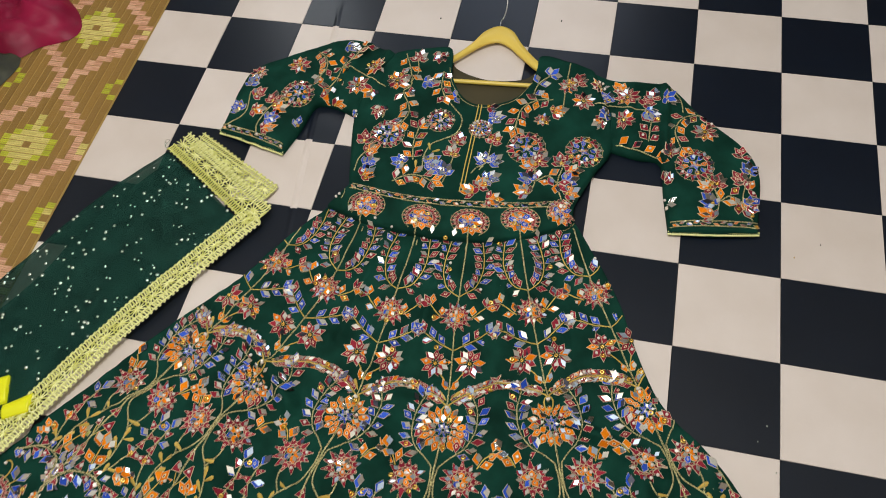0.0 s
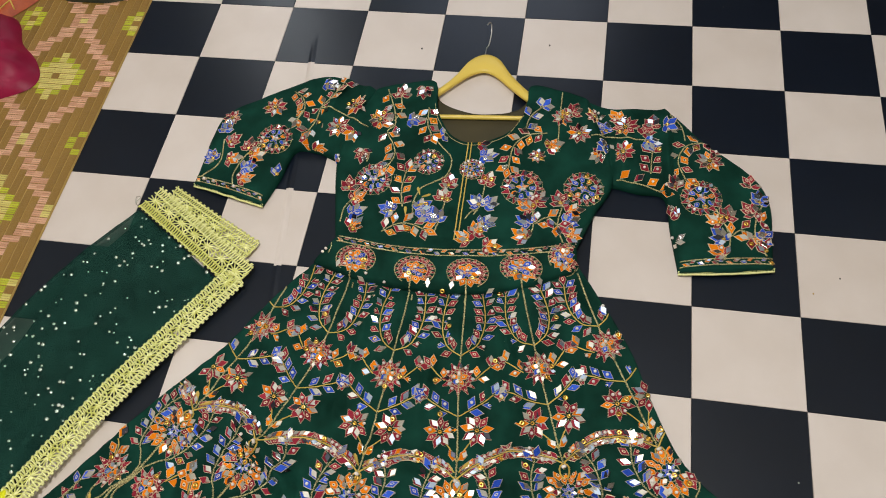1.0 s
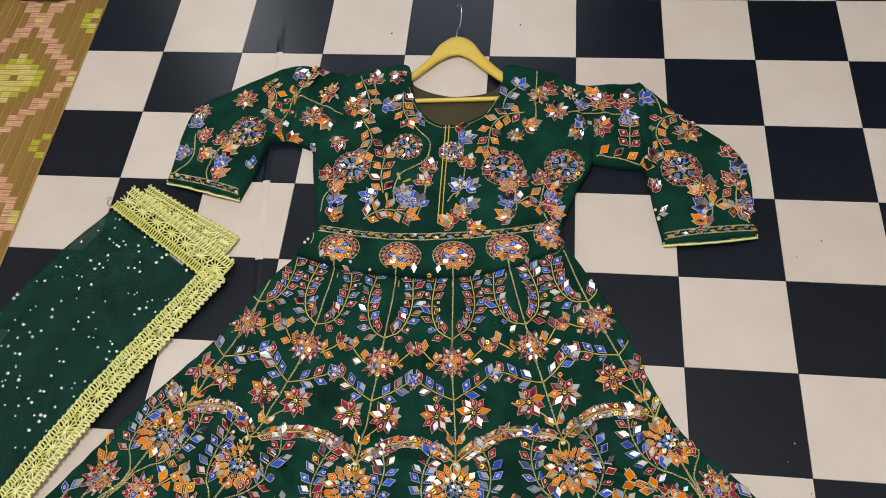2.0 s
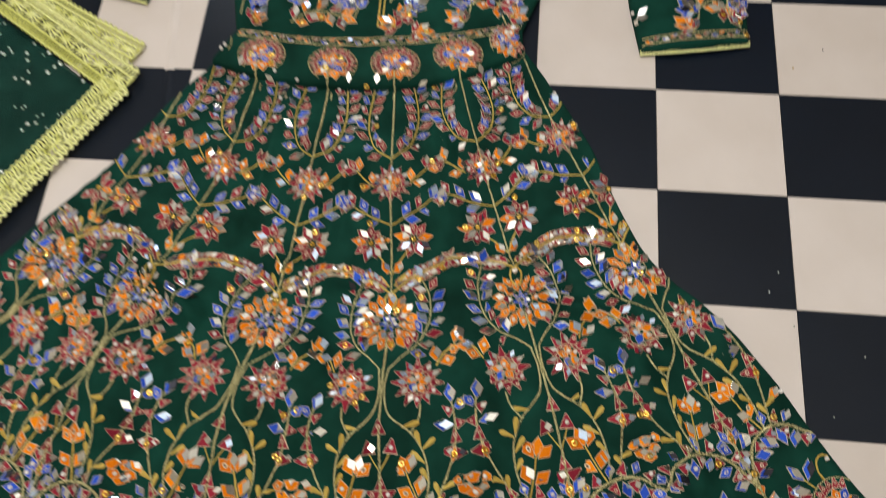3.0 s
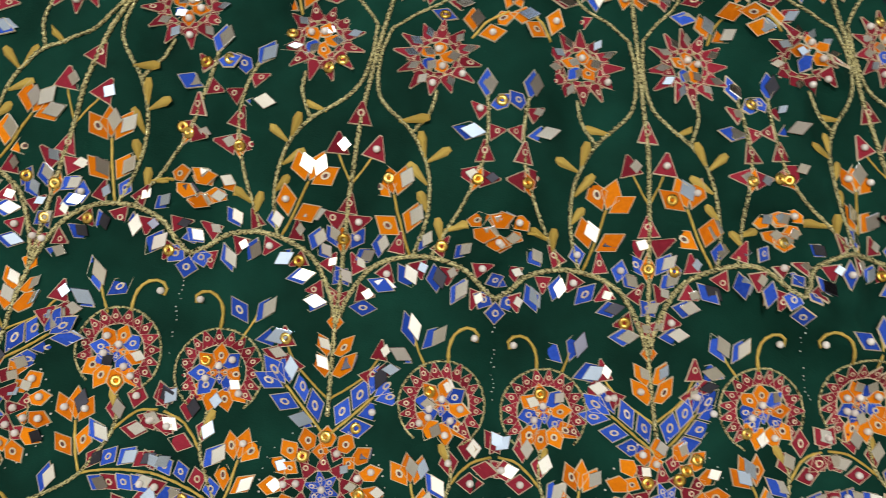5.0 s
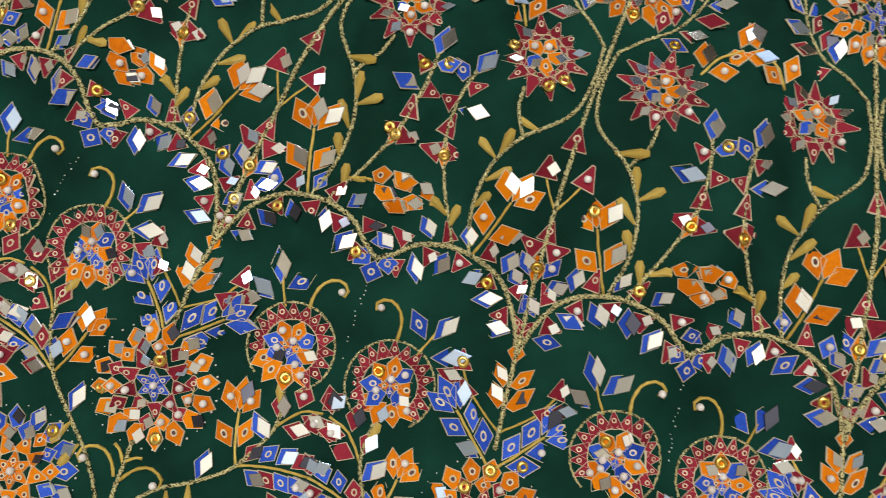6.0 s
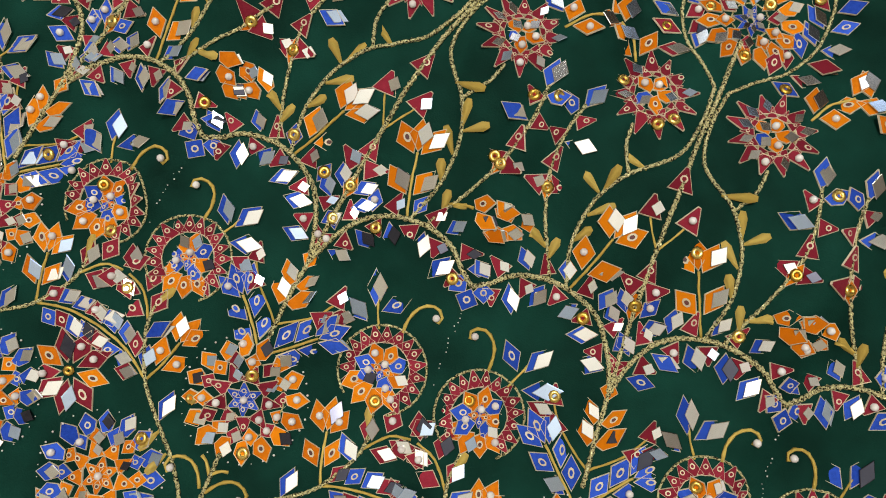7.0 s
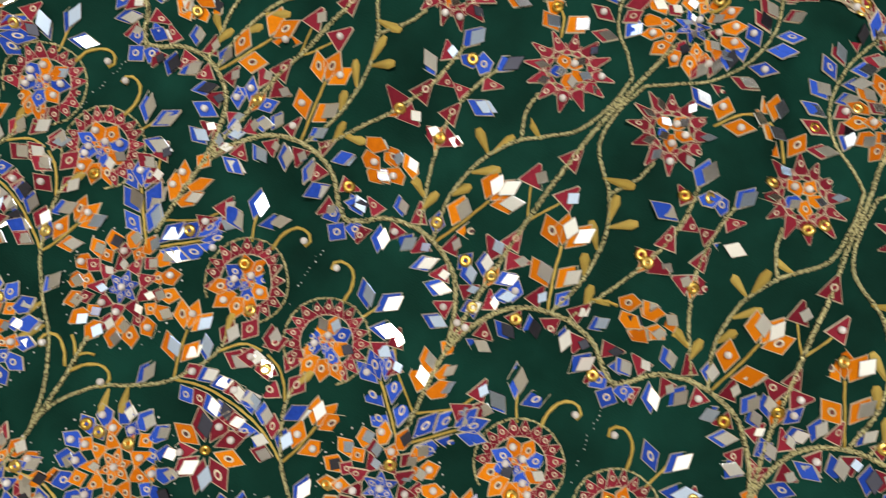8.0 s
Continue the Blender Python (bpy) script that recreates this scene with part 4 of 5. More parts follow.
sprig(-0.226, 0.607, 0, 'red')
leafy([(-0.225, 0.512), (-0.224, 0.555)], 3, ('red', 'red'))
leafy([(-0.279, 0.496), (-0.242, 0.492), (-0.207, 0.482)], 4, ('orange', 'orange', 'red'))
cord([(-0.415, 0.357), (-0.405, 0.388), (-0.411, 0.432)], 0.0015)
sprig(-0.405, 0.432, 25, 'red')
sprig(-0.411, 0.418, -60, 'orange')
sprig(-0.41, 0.393, -60, 'blue')
sprig(-0.413, 0.365, -60, 'orange')
leafy([(-0.403, 0.394), (-0.385, 0.408), (-0.366, 0.394)], 3, ('orange', 'red'))
cord([(-0.356, 0.365), (-0.367, 0.395), (-0.361, 0.44)], 0.0015)
sprig(-0.365, 0.434, -15, 'red')
sprig(-0.355, 0.423, 70, 'orange')
sprig(-0.357, 0.401, 60, 'blue')
sprig(-0.351, 0.376, 50, 'orange')
cord([(-0.112, 0.362), (-0.103, 0.402), (-0.123, 0.453)], 0.0015)
sprig(-0.108, 0.435, 10, 'red')
sprig(-0.115, 0.426, -60, 'orange')
sprig(-0.11, 0.396, -50, 'blue')
sprig(-0.112, 0.37, -50, 'orange')
leafy([(-0.101, 0.405), (-0.085, 0.419), (-0.069, 0.408)], 3, ('orange', 'orange', 'red'))
cord([(-0.048, 0.378), (-0.064, 0.404), (-0.062, 0.442), (-0.05, 0.474)], 0.0015)
sprig(-0.065, 0.448, -35, 'red')
sprig(-0.056, 0.47, 0, 'blue')
sprig(-0.057, 0.437, 50, 'orange')
sprig(-0.055, 0.405, 40, 'blue')
sprig(-0.05, 0.383, 10, 'red')
cord([(-0.502, 0.4), (-0.494, 0.422), (-0.491, 0.463)], 0.0015)
sprig(-0.49, 0.46, 10, 'red')
sprig(-0.494, 0.417, -40, 'blue')
sprig(-0.487, 0.417, 40, 'blue')
sprig(-0.489, 0.383, 60, 'blue')
sprig(-0.505, 0.516, 80, 'blue')
sprig(-0.514, 0.538, 40, 'red')
cord([(-0.515, 0.391), (-0.507, 0.405), (-0.496, 0.408)], 0.0015)
sprig(-0.496, 0.364, 20, 'orange')
sprig(-0.502, 0.35, -60, 'orange')
sprig(-0.478, 0.343, 80, 'orange')
sprig(-0.188, 0.485, 0, 'red')
sprig(-0.193, 0.387, 60, 'blue')
sprig(-0.19, 0.431, -10, 'red')
sprig(-0.131, 0.57, 30, 'red')
sprig(-0.068, 0.501, 0, 'red')
# placket
for off in (-0.003, 0.003):
    cord([(-0.528 + off, 0.555), (-0.526 + off, 0.45), (-0.524 + off, 0.350)], 0.0014, thin=True)
# neckline edge
cord([(-0.602, 0.625), (-0.592, 0.592), (-0.563, 0.551), (-0.522, 0.538), (-0.470, 0.561), (-0.443, 0.610)], 0.0008)
# waist trim
TRIM = [(-0.715, 0.334), (-0.606, 0.3235), (-0.489, 0.330), (-0.386, 0.347), (-0.342, 0.360)]
for off in (-0.0055, 0.0055):
    cord([(x, y + off) for x, y in TRIM], 0.0013)
row = along(spline(TRIM, 60), 34)
for k in range(33):
    d = row[k + 1] - row[k]
    turn = math.atan2(d[1], d[0]) - math.pi / 2
    petal(*row[k], turn + (0.35 if k % 2 else -0.35), 0.011, 0.0055, ("orange", "red", "blue", "orange")[k % 4], "rhomb", "mirror" if k % 3 else None)
# waistband medallions, wider than tall
def squashed(x, y, wide, high, make, *sizes):
    before, cords = {kind: len(rows) for kind, rows in WORK.items()}, len(CORDS)
    make(*sizes)
    m = Matrix.Translation((x, y, 0)) @ Matrix.Diagonal((wide, high, 1, 1)) @ Matrix.Translation((-x, -y, 0))
    for kind, rows in WORK.items():
        rows[before[kind]:] = [(me, m @ place) for me, place in rows[before[kind]:]]
    CORDS[cords:] = [([tuple(m @ Vector(q)) for q in run], r) for run, r in CORDS[cords:]]


for x, y in ((-0.678, 0.297), (-0.580, 0.287), (-0.497, 0.291), (-0.416, 0.309)):
    squashed(x, y + 0.004, 1.22, 0.86, fan, x, y + 0.004, 0.0265, rng.uniform(-0.1, 0.1))
    cord([(x, y - 0.030), (x, y - 0.040)], 0.0015)
fan(-0.352, 0.338, 0.024, -0.3)
fan(-0.742, 0.318, 0.020, 0.4)
# cuffs
for a, b, inward in (((-0.998, 0.4245), (-0.868, 0.3955), 1), ((-0.176, 0.3425), (-0.040, 0.3625), 1)):
    for off in (0.003, 0.013):
        cord([(a[0], a[1] + off), ((a[0] + b[0]) / 2, (a[1] + b[1]) / 2 + off), (b[0], b[1] + off)], 0.0013)
    for k in range(13):
        t = (k + 0.3) / 13
        petal(a[0] + t * (b[0] - a[0]), a[1] + t * (b[1] - a[1]) + 0.008, math.atan2(b[1] - a[1], b[0] - a[0]) - math.pi / 2 + (0.35 if k % 2 else -0.35), 0.010, 0.005, ("orange", "red", "blue")[k % 3], "rhomb")


# ---- cuff piping ----
for ob, pts in ((sleeve_a, [(-1.001, 0.421, 0.006), (-0.935, 0.405, 0.010), (-0.866, 0.391, 0.006)]), (sleeve_b, [(-0.178, 0.337, 0.006), (-0.105, 0.344, 0.010), (-0.036, 0.358, 0.006)])):
    for low, thick, lift in ((0.0, 0.0019, 0.0), (0.0035, 0.0015, 0.0025)):
        run = [(x + 0.0006 * math.sin(k * 1.3), y + low + 0.0012 * noise.noise((x * 60, y * 40, low * 900)), z + lift) for k, (x, y, z) in enumerate(spline(pts, 90))]
        part("piping", tube("piping", run, thick, M["lace"], 6, 0.28), ob, "gold lace piping on the cuff")


# ---- hanger ----
def hanger():
    thing = tagged(new("clothes_hanger"), "yellow plastic clothes hanger inside the neck of the dress", "hanger")
    top = spline([(-0.700, 0.598), (-0.650, 0.634), (-0.608, 0.664), (-0.577, 0.702), (-0.558, 0.738), (-0.531, 0.757), (-0.503, 0.747), (-0.476, 0.710), (-0.436, 0.670), (-0.395, 0.648), (-0.345, 0.620)], 60)
    low = spline([(-0.700, 0.588), (-0.650, 0.618), (-0.608, 0.648), (-0.579, 0.678), (-0.555, 0.702), (-0.529, 0.715), (-0.505, 0.707), (-0.479, 0.684), (-0.440, 0.652), (-0.395, 0.632), (-0.345, 0.610)], 60)
    verts, faces = [], []
    for a, b in zip(top, low):
        mid = (a + b) / 2
        for q, z in ((a, 0.0095), (a * 0.94 + mid * 0.06, 0.0075), (b * 0.94 + mid * 0.06, 0.0075), (b, 0.0095), (b, 0.0130), (b * 0.8 + mid * 0.2, 0.0152), (mid, 0.0158), (a * 0.8 + mid * 0.2, 0.0152), (a, 0.0130)):
            verts.append((q[0], q[1], z))
    faces = [(k * 9 + j, k * 9 + (j + 1) % 9, k * 9 + 9 + (j + 1) % 9, k * 9 + 9 + j) for k in range(59) for j in range(9)] + [tuple(range(9)), tuple(59 * 9 + j for j in range(8, -1, -1))]
    me = mesh_of("shoulder", verts, faces, [M["hanger"]], smooth=True)
    bm = bmesh.new()
    bm.from_mesh(me)
    bmesh.ops.recalc_face_normals(bm, faces=bm.faces[:])
    bm.to_mesh(me)
    bm.free()
    part("shoulder", me, thing)
    part("bar", tube("bar", [(-0.690, 0.600, 0.0105), (-0.600, 0.606, 0.0105), (-0.52, 0.611, 0.0105), (-0.438, 0.616, 0.0105), (-0.355, 0.614, 0.0105)], 0.0042, M["hanger"], 8), thing)
    hook = [(-0.531, 0.742, 0.011), (-0.530, 0.775, 0.011)] + [(-0.530 + 0.006 * math.sin(k / 3), 0.795 + 0.020 * math.cos(math.pi + k * 0.42), 0.012 + 0.028 * (1 - math.cos(k * 0.30)) / 2) for k in range(1, 11)]
    part("hook", tube("hook", spline(hook, 40), 0.0013, M["wire"], 8), thing, "thin steel hook")
    return thing


hanger()


# ---- net shawl with lace border ----
shawl = tagged(new("shawl"), "folded dark green sequinned net shawl with lime gold lace", "shawl")


def shawl_height(x, y, u, v):
    return 0.009 + 0.002 * noise.noise((x * 12, y * 12, 9)) + 0.0012 * noise.noise((x * 40, y * 30, 5)) + 0.004 * max(0.0, noise.noise((x * 7 + y * 5, y * 3, 1.5)))


LEFT = [(-1.46, -0.30), (-1.266, 0.057), (-1.205, 0.180), (-1.151, 0.269), (-1.082, 0.362)]
INNER_SIDE = [(-1.203, -0.30), (-1.109, -0.117), (-1.021, 0.054), (-0.963, 0.149), (-0.905, 0.247)]
net = part("net", sheet("net", [(-1.46, -0.30), (-1.34, -0.30), (-1.215, -0.30)], INNER_SIDE, [(-1.082, 0.362), (-0.998, 0.31), (-0.914, 0.253)], LEFT, 60, 90, shawl_height, [M["net"]], rim=0.002), shawl, "sheer dark green net")
under = part("net", sheet("net", [(-1.44, -0.312), (-1.34, -0.31), (-1.210, -0.30)], [(x + 0.01, y - 0.005) for x, y in INNER_SIDE], [(-1.068, 0.3536), (-0.998, 0.30), (-0.908, 0.243)],
                          [(x + off, y - off * 0.6) for (x, y), off in zip(LEFT, (0.02, 0.040, 0.030, 0.022, 0.014))], 40, 60, lambda x, y, u, v: 0.0055 + 0.001 * noise.noise((x * 14, y * 14, 3)), [M["net"]], rim=0.001), shawl, "under layer of the folded net")
spangles = random.Random(11)
SPOT = round_mesh("spot", [(1.0, 0.0), (0.9, 0.35), (0.3, 0.5), (0.05, 0.5)], M["silver"], 8)
net_tree = BVHTree.FromPolygons([v.co.copy() for v in net.data.vertices], [tuple(f.vertices) for f in net.data.polygons])
laid = 0
while laid < 260:
    x, y = spangles.uniform(-1.42, -0.92), spangles.uniform(-0.28, 0.36)
    hit, normal, _, _ = net_tree.ray_cast(Vector((x, y, 1)), Vector((0, 0, -1)))
    if hit is None or hit.z < 0.006:
        continue
    r = spangles.choice((0.0018, 0.0023, 0.0028, 0.0033))
    part("spangle", SPOT, net, m=Matrix.Translation((x, y, hit.z + 0.0004)) @ pose(0, 0, 0, spangles.uniform(-14, 14), spangles.uniform(-14, 14), 0) @ Matrix.Diagonal((r, r, r, 1)))
    laid += 1


def lace(name, inner, wide, z, parent, label):
    """A band of openwork: two ladder edges, star cells of threads between them, loops along the outer edge."""
    a = along(spline(inner, 80), 400)
    d = np.gradient(a, axis=0)
    b = a + wide * np.stack([d[:, 1], -d[:, 0]], 1) / np.linalg.norm(d, axis=1)[:, None]
    length = (np.linalg.norm(np.diff(a, axis=0), axis=1).sum() + np.linalg.norm(np.diff(b, axis=0), axis=1).sum()) / 2
    cells = max(3, int(length / 0.0320))
    pieces = []

    def at(t, w, lift=0.0):
        i = min(399, max(0, int(round(t * 399))))
        q = a[i] * (1 - w) + b[i] * w
        return (q[0], q[1], z + 0.0022 * noise.noise((q[0] * 25, q[1] * 25, 8)) + lift)

    def thread(points, r):
        pieces.append((tube("thread", points, r * 1.5, M["lace"], 4), Matrix()))

    for w, r in ((0.05, 0.0009), (0.29, 0.0010), (0.71, 0.0010), (0.93, 0.0009)):
        thread([at(k / 160, w, 0.0004) for k in range(161)], r)
    loops = int(cells * 3.6)
    for low, high, shift, r in ((0.00, 0.31, 0.0, 0.0010), (0.04, 0.29, 0.42, 0.0006), (1.02, 0.69, 0.2, 0.0010), (0.96, 0.71, 0.62, 0.0006)):
        wave = []
        for k in range(loops):
            t = (k + shift) / loops
            wob = 0.025 * noise.noise((k * 1.7, low * 9, z * 90))
            for dt, w, lift in ((0.0, low, 0.0), (0.22, low + wob, 0.0006), (0.36, (low + high) / 2, 0.0016), (0.30, high + wob, 0.001), (0.58, high, 0.0004), (0.80, (low + high) / 2, 0.0002)):
                wave.append(at(t + dt / loops, w, lift))
        thread(wave, r)
    for k in range(cells):
        t = (k + 0.5 + 0.12 * noise.noise((k * 2.3, z * 70, 1))) / cells
        for j in range(12):
            w = math.pi * 2 * (j + 0.5) / 12
            reach = 0.48 + 0.06 * noise.noise((k * 3.1, j * 1.9, 2))
            thread([at(t, 0.5, 0.0018), at(t + 0.24 / cells * math.cos(w + 0.1), 0.5 + 0.11 * math.sin(w + 0.1), 0.001), at(t + reach / cells * math.cos(w), 0.5 + 0.25 * math.sin(w))], 0.0009)
        for side in (-1, 1):
            thread([at(t + 0.5 / cells, 0.27), at(t + (0.5 + 0.10 * side) / cells, 0.38, 0.001), at(t + 0.5 / cells, 0.5, 0.0014), at(t + (0.5 + 0.10 * side) / cells, 0.62, 0.001), at(t + 0.5 / cells, 0.73)], 0.0011)
    return part(name, joined(name, pieces), parent, label)


def joined(name, pieces):
    """One mesh of many placed meshes."""
    verts, faces, slots, materials, cache, base = [], [], [], [], {}, 0
    for me, m in pieces:
        if me not in cache:
            cache[me] = (np.array([(*v.co, 1.0) for v in me.vertices]), [(tuple(f.vertices), f.material_index) for f in me.polygons])
            for mat in me.materials:
                if mat not in materials:
                    materials.append(mat)
        co, polys = cache[me]
        verts.append((co @ np.array(m).T)[:, :3])
        where = [materials.index(mat) for mat in me.materials]
        for f, s in polys:
            faces.append(tuple(k + base for k in f))
            slots.append(where[s])
        base += len(co)
    return mesh_of(name, np.concatenate(verts).tolist(), faces, materials, slots, smooth=name not in ("petals", "mirrors"))


lace("lace_border", [(-1.083, 0.366), (-0.998, 0.312), (-0.872, 0.230)], -0.052, 0.012, shawl, "lime gold openwork lace border")
lace("lace_border", [(-1.205, -0.306), (-1.112, -0.118), (-1.022, 0.053), (-0.890, 0.266)], 0.045, 0.0138, shawl, "lime gold openwork lace border")
lace("lace_border", [(-1.050, 0.382), (-0.965, 0.336), (-0.868, 0.286)], -0.040, 0.0065, shawl, "lime gold lace border of the lower fold")
part("loose_thread", tube("loose_thread", spline([(-1.078, 0.365, 0.010), (-1.090, 0.372, 0.012), (-1.085, 0.384, 0.014), (-1.098, 0.388, 0.006), (-1.094, 0.374, 0.005)], 24), 0.0006, M["silver"], 5), shawl, "pale loose thread at the corner")


# ---- lime strip at the shawl's end ----
strip = tagged(new("plastic_strip"), "folded bright lime yellow plastic strip beside the shawl", "strip")
part("fold", sheet("fold", [(-1.133, -0.166), (-1.098, -0.148)], [(-1.098, -0.148), (-1.104, -0.118)], [(-1.142, -0.146), (-1.104, -0.118)], [(-1.133, -0.166), (-1.142, -0.146)], 14, 10,
                   lambda x, y, u, v: 0.017 + 0.004 * math.sin(math.pi * v), [M["lime"]], rim=0.001, smooth_edges=False), strip)
part("fold", sheet("fold", [(-1.175, -0.158), (-1.143, -0.140)], [(-1.143, -0.140), (-1.160, -0.098)], [(-1.186, -0.112), (-1.160, -0.098)], [(-1.175, -0.158), (-1.186, -0.112)], 14, 10,
                   lambda x, y, u, v: 0.014 + 0.003 * math.sin(math.pi * v), [M["lime"]], rim=0.001, smooth_edges=False), strip)


# ---- woven mat ----
mat = tagged(new("woven_mat"), "brown woven plastic mat with stepped pink and lime diamonds", "mat")
STRIP, MAT_EDGE, CELL = 0.0165, -1.245, 0.0135
for k in range(52):
    x = MAT_EDGE - (k + 0.5) * STRIP
    me = box_mesh("strip", (STRIP - 0.0024, 2.3, 0.003), M["mat"])
    part("strip", me, mat, m=Matrix.Translation((x, 0.35, 0.0025)))
part("weft", sheet("weft", [(MAT_EDGE - 52 * STRIP, -0.8), (MAT_EDGE + 0.001, -0.8)], [(MAT_EDGE + 0.001, -0.8), (MAT_EDGE + 0.001, 1.5)], [(MAT_EDGE - 52 * STRIP, 1.5), (MAT_EDGE + 0.001, 1.5)],
                   [(MAT_EDGE - 52 * STRIP, -0.8), (MAT_EDGE - 52 * STRIP, 1.5)], 3, 3, lambda x, y, u, v: 0.0032, [M["mat_edge"]], rim=0.0005, smooth_edges=False), mat)
cell_verts, cell_faces, cell_slots = [], [], []
A, B = 0.118, 0.152
for k in range(40):
    for j in range(-40, 90):
        x, y = MAT_EDGE - (k + 0.5) * STRIP, j * CELL
        slot = None
        for cx, cy, reach in ((0, 0, 3), (A, B, 1)):
            dx = (x + 1.3688 - cx + A) % (2 * A) - A
            dy = (y - 0.645 - cy + B) % (2 * B) - B
            column = round(abs(dx) / STRIP)
            tall = 0.064 * (1 - column / (reach + 1.2)) * (reach + 1) / 4
            if column <= reach and abs(dy) < tall:
                slot = 1 if abs(dy) > tall - CELL or column == reach else 2
                if column == 0 and (abs(dy) < 0.0075 or (abs(dy) > tall - CELL and reach == 3)):
                    slot = None if abs(dy) < 0.0075 else 2
            far = abs(dx) / A + abs(dy) / B
            if slot is None and 0.86 < far < 1.10 and column > 0:
                slot = 0
            if abs(dx) < 0.010 and abs(abs(dy) - B) < 0.010:
                slot = 2
        if slot is not None:
            n = len(cell_verts)
            w, h = STRIP / 2, CELL / 2 - 0.0006
            for rows in range(3):
                y0, y1 = y - h + rows * 2 * h / 3 + 0.0004, y - h + (rows + 1) * 2 * h / 3
                n = len(cell_verts)
                cell_verts += [(x - w, y0, 0.0040), (x + w, y0, 0.0040), (x + w, (y0 + y1) / 2, 0.0050), (x - w, (y0 + y1) / 2, 0.0050), (x + w, y1, 0.0040), (x - w, y1, 0.0040)]
                cell_faces += [(n, n + 1, n + 2, n + 3), (n + 3, n + 2, n + 4, n + 5)]
                cell_slots += [slot, slot]
tagged(part("pattern_weave", mesh_of("pattern_weave", cell_verts, cell_faces, [M["mat_pink"], M["mat_lime"], M["mat_cream"]], cell_slots), mat), kind="stuff")


# ---- garments heaped on the mat ----
def heap(name, cx, cy, rx, ry, high, material, label, category, seed, turn=0.0, sharp=1.0):
    """A crumpled cloth: an uneven round outline, ridges and hollows."""
    verts, faces, rings, sides = [], [], 26, 72
    for j in range(rings):
        t = j / (rings - 1)
        for k in range(sides):
            a = 2 * math.pi * k / sides
            edge = 1 + 0.22 * noise.noise((math.cos(a) * 1.6, math.sin(a) * 1.6, seed))
            x, y = rx * edge * t * math.cos(a), ry * edge * t * math.sin(a)
            X, Y = cx + x * math.cos(turn) - y * math.sin(turn), cy + x * math.sin(turn) + y * math.cos(turn)
            ridge = 1 - 1.6 * abs(noise.noise((X * 8 * sharp + Y * 4, Y * 8 * sharp, seed + 3)))
            z = 0.006 + high * (1 - t ** 3) * (0.55 + 0.45 * ridge) + 0.024 * (0.5 - abs(noise.noise((X * 20 - Y * 9, Y * 20, seed)))) * (1 - t ** 4) + 0.004 * noise.noise((X * 60, Y * 60, seed))
            verts.append((X, Y, max(0.006, z) if t < 1 else 0.0055))
    faces = [(j * sides + k, j * sides + (k + 1) % sides, j * sides + sides + (k + 1) % sides, j * sides + sides + k) for j in range(rings - 1) for k in range(sides)]
    return tagged(new(name, mesh_of(name, verts, faces, [material], smooth=True)), label, category)


heap("magenta_garment", -1.590, 0.672, 0.180, 0.125, 0.050, M["magenta"], "crumpled magenta satin garment on the mat", "garment", 2.0, -0.45, 1.7)
heap("rust_garment", -1.592, 0.862, 0.12, 0.085, 0.035, M["rust"], "rust brocade garment with gold lattice on the mat", "garment", 5.0, 0.5)
heap("green_garment", -1.600, 0.470, 0.11, 0.14, 0.022, M["leaf_green"], "dark green garment with gold edging on the mat", "garment", 8.0, -0.35)
heap("green_garment", -1.37, 0.895, 0.105, 0.050, 0.022, M["leaf_green"], "dark green brocade garment at the mat's edge", "garment", 11.0, 0.0)


# ---- gold edging of the green garment, and lattice of the rust one ----
edging = sheet("edging", [(-1.512, 0.345), (-1.506, 0.345)], [(-1.506, 0.345), (-1.508, 0.42), (-1.520, 0.52)], [(-1.527, 0.52), (-1.520, 0.52)], [(-1.512, 0.345), (-1.515, 0.42), (-1.527, 0.52)], 8, 40,
               lambda x, y, u, v: 0.020 + 0.003 * noise.noise((x * 60, y * 40, 2)), [M["zari"]], rim=0.004)
part("edging", edging, bpy.data.objects["green_garment"], "pale gold edging")
for k in range(7):
    for turn in (0.6, -0.6):
        a = -1.692 + k * 0.034
        pts = [(a + t * math.sin(turn) * 0.16, 0.80 + t * 0.13) for t in (0.0, 0.25, 0.5, 0.75, 1.0)]
        run = []
        for x, y in along(pts, 30):
            hit, hx, hn, _ = bpy.data.objects["rust_garment"].ray_cast((x, y, 1), (0, 0, -1))
            if hit and hx.z > 0.012:
                run.append((x, y, hx.z + 0.0005))
        if len(run) > 4:
            part("lattice_cord", tube("lattice_cord", run, 0.0016, M["ochre"], 5), bpy.data.objects["rust_garment"])

# ---- specks on the floor ----
specks = []
for x, y, r, mat_name in ((-0.655, 0.775, 0.0016, "joint"), (-0.415, 0.800, 0.0016, "joint"), (-0.018, 0.045, 0.0012, "silver"), (0.02, 0.33, 0.0012, "mat_edge"), (-0.005, -0.02, 0.0010, "silver"), (-0.03, 0.02, 0.0009, "silver"),
                          (0.07, -0.05, 0.0010, "silver"), (0.11, -0.09, 0.0009, "silver"), (0.06, 0.36, 0.0011, "joint"), (0.03, -0.12, 0.0008, "silver"), (-0.10, 0.92, 0.0012, "joint"), (-0.83, 0.62, 0.0012, "silver")):
    specks.append((round_mesh("speck", [(1.0, 0.0), (0.9, 0.5), (0.4, 0.8), (0.02, 0.85)], M[mat_name], 7), Matrix.Translation((x, y, 0.0002)) @ Matrix.Diagonal((r, r * 1.5, r, 1))))
tagged(new("lint_specks", joined("lint_specks", specks)), "tiny lint and dust specks on the floor", "lint", kind="stuff")


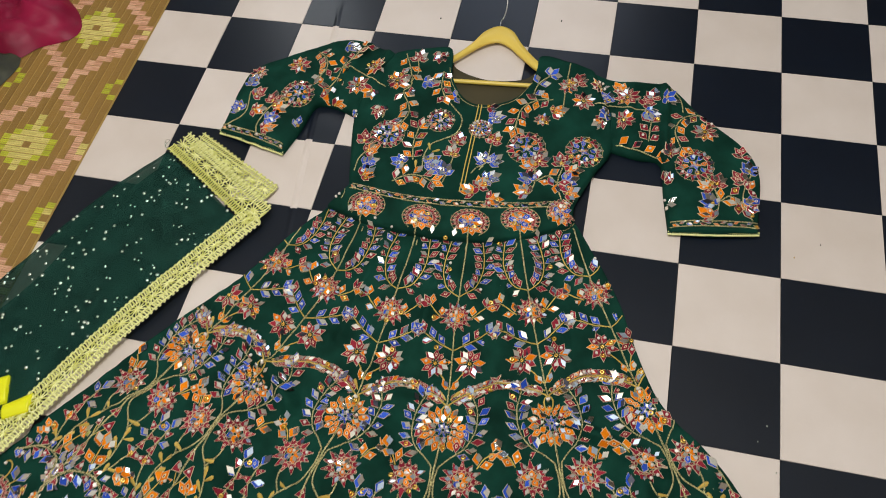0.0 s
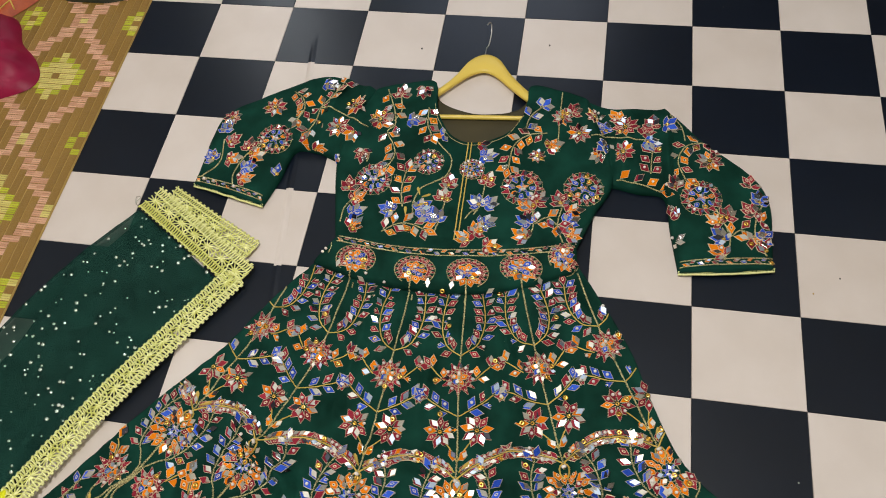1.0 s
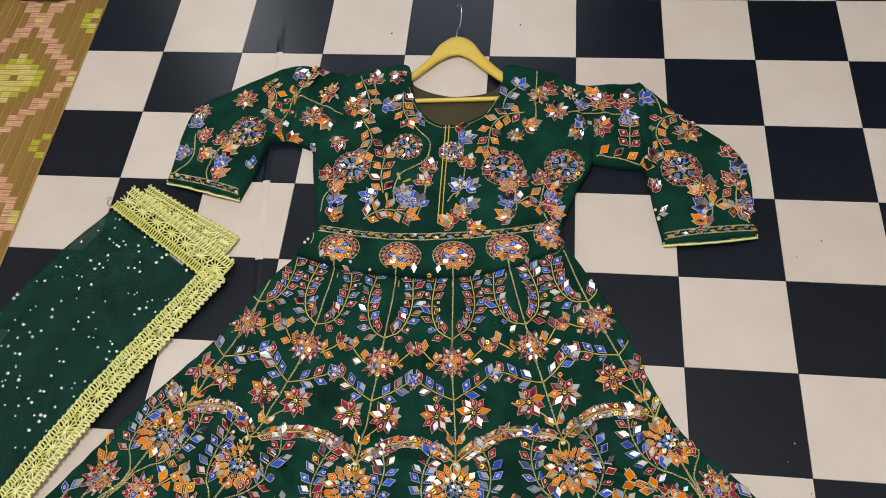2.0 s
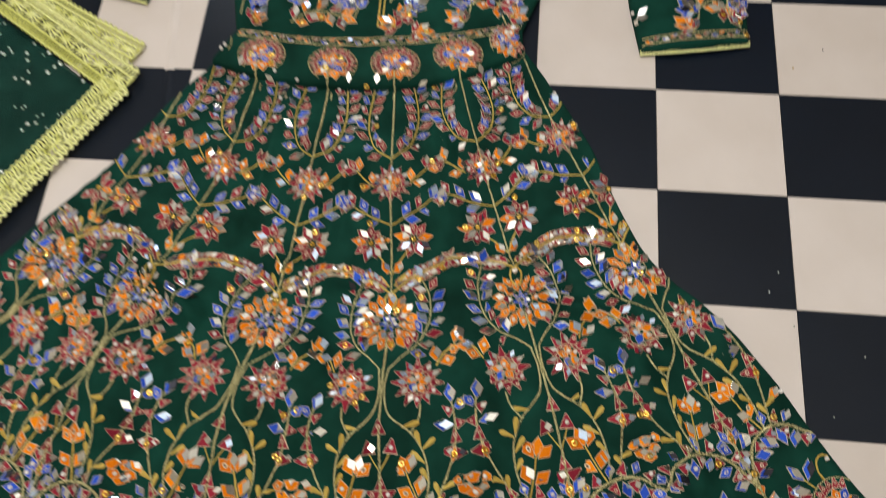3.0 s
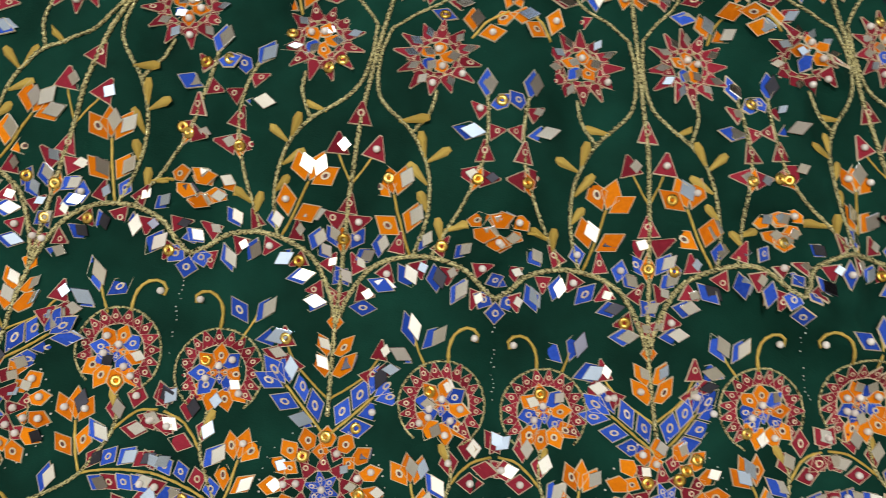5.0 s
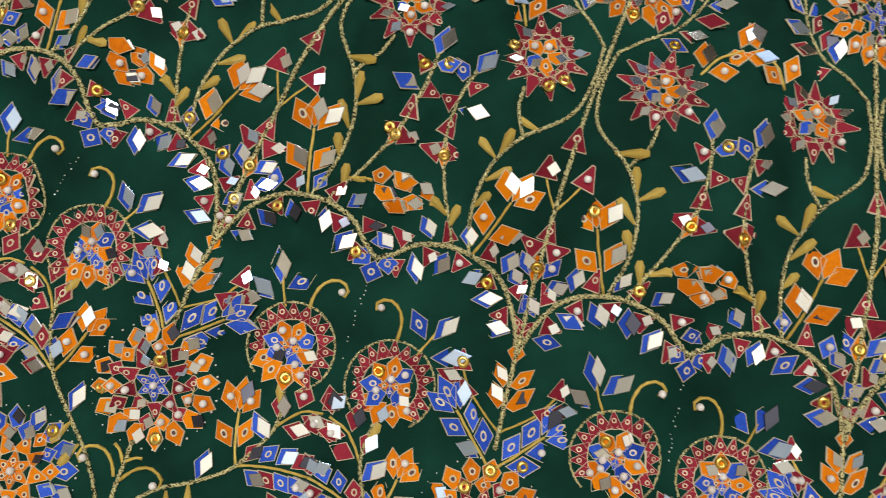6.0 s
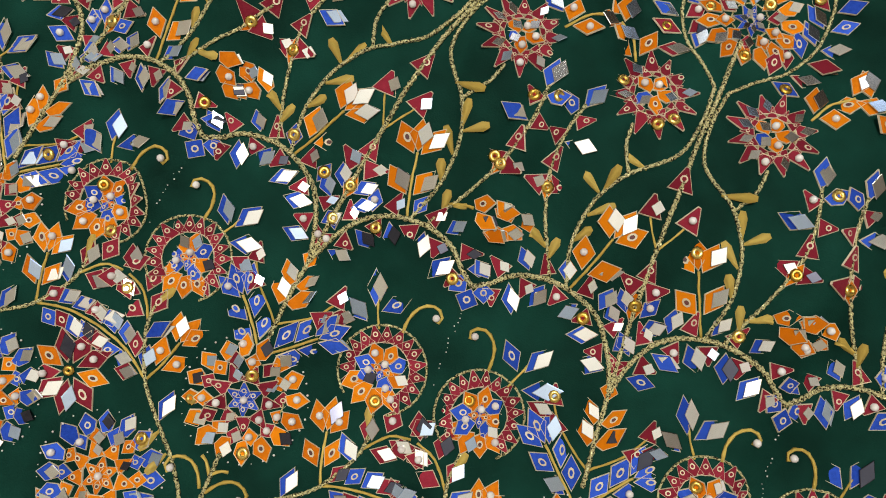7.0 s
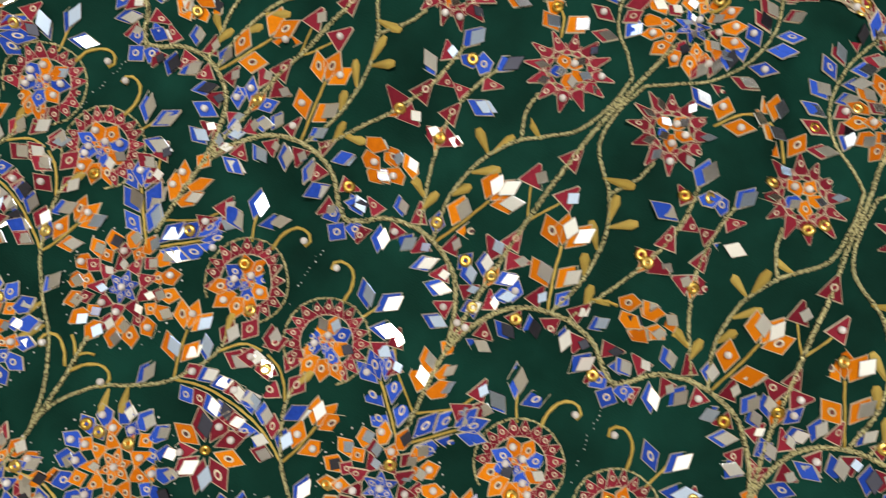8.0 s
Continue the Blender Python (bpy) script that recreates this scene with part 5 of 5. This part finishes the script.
# ---- a raised ridge added to the vinyl, standing in for a reflected light streak ----
def crease(points, wide, high):
    verts, faces, slots = [], [], []
    line = along(points, 90)
    d = np.gradient(line, axis=0)
    n = np.stack([-d[:, 1], d[:, 0]], 1) / np.linalg.norm(d, axis=1)[:, None]
    across = (-1.0, -0.55, -0.2, 0.2, 0.55, 1.0)
    for k, (q, m) in enumerate(zip(line, n)):
        for w, h in zip(across, (0.0, 0.45, 0.95, 1.0, 0.5, 0.0)):
            verts.append((q[0] + m[0] * w * wide, q[1] + m[1] * w * wide, 0.0001 + h * high * min(1.0, k / 12, (89 - k) / 12)))
    for k in range(89):
        mid = (line[k] + line[k + 1]) / 2
        for j in range(5):
            faces.append((k * 6 + j, k * 6 + j + 1, k * 6 + j + 7, k * 6 + j + 6))
            slots.append((math.floor(mid[0] / TILE_X) + math.floor(mid[1] / TILE_Y)) % 2)
    return mesh_of("crease", verts, faces, [M["tile_light"], M["tile_dark"]], slots, smooth=True)


part("crease", crease([(-0.872, 0.80), (-0.848, 0.60), (-0.826, 0.40), (-0.806, 0.24), (-0.800, 0.19)], 0.0065, 0.0016), floor, "ridge added to the vinyl for a reflected light streak")


# ---- embroidery as parts: the pieces in the middle of the skirt singly, the rest joined ----
MIDDLE = (-0.48, -0.20)


PLURAL = {"petal": "petals", "mirror": "mirrors", "pearl": "pearls", "sequin": "sequins", "ochre_leaf": "ochre_leaves"}
for kind, pieces in WORK.items():
    pieces.sort(key=lambda q: (q[1].translation.x - MIDDLE[0]) ** 2 + (q[1].translation.y - MIDDLE[1]) ** 2)
    for me, m in pieces[:295]:
        part(kind, me, skirt, m=m)
    if len(pieces) > 295:
        tagged(part(PLURAL[kind], joined(PLURAL[kind], pieces[295:]), skirt), kind="stuff")
CORDS.sort(key=lambda q: (q[0][len(q[0]) // 2][0] - MIDDLE[0]) ** 2 + (q[0][len(q[0]) // 2][1] - MIDDLE[1]) ** 2)
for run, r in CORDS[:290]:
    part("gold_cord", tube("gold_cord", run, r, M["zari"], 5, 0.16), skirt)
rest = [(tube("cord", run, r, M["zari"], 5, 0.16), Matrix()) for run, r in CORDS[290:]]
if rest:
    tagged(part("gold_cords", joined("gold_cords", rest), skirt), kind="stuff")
tagged(part("stem_stitches", joined("stem_stitches", [(tube("stem", run, r, M["ochre"], 5, 0.1), Matrix()) for run, r in THREADS]), skirt), kind="stuff")


# ---- floor tiles: single ones where the camera passes, the rest joined ----
def tile_mesh(name, material):
    a, b, c = TILE_X / 2 - 0.0003, TILE_Y / 2 - 0.0003, 0.0005
    verts = [(sx * (a - k), sy * (b - k), z) for z, k in ((-0.004, 0), (-0.0005, 0), (0.0, c)) for sx, sy in ((-1, -1), (1, -1), (1, 1), (-1, 1))]
    faces = [(8, 9, 10, 11)] + [(r * 4 + k, r * 4 + (k + 1) % 4, r * 4 + 4 + (k + 1) % 4, r * 4 + 4 + k) for r in range(2) for k in range(4)]
    return mesh_of(name, verts, faces, [material])


tiles = [tile_mesh("tile", M["tile_light"]), tile_mesh("tile", M["tile_dark"])]
far_verts, far_faces, far_slots = [], [], []
for i in range(-18, 11):
    for j in range(-13, 18):
        cx, cy = (i + 0.5) * TILE_X, (j + 0.5) * TILE_Y
        if not (X0 < cx < X1 and Y0 < cy < Y1):
            continue
        dark = (i + j) % 2
        if -9 <= i <= 4 and -4 <= j <= 10:
            part("tile", tiles[dark], floor, m=Matrix.Translation((cx, cy, 0)))
        else:
            n = len(far_verts)
            far_verts += [(v.co.x + cx, v.co.y + cy, v.co.z) for v in tiles[dark].vertices]
            far_faces += [tuple(n + k for k in f.vertices) for f in tiles[dark].polygons]
            far_slots += [dark] * len(tiles[dark].polygons)
tagged(part("far_tiles", mesh_of("far_tiles", far_verts, far_faces, [M["tile_light"], M["tile_dark"]], far_slots), floor), kind="stuff")
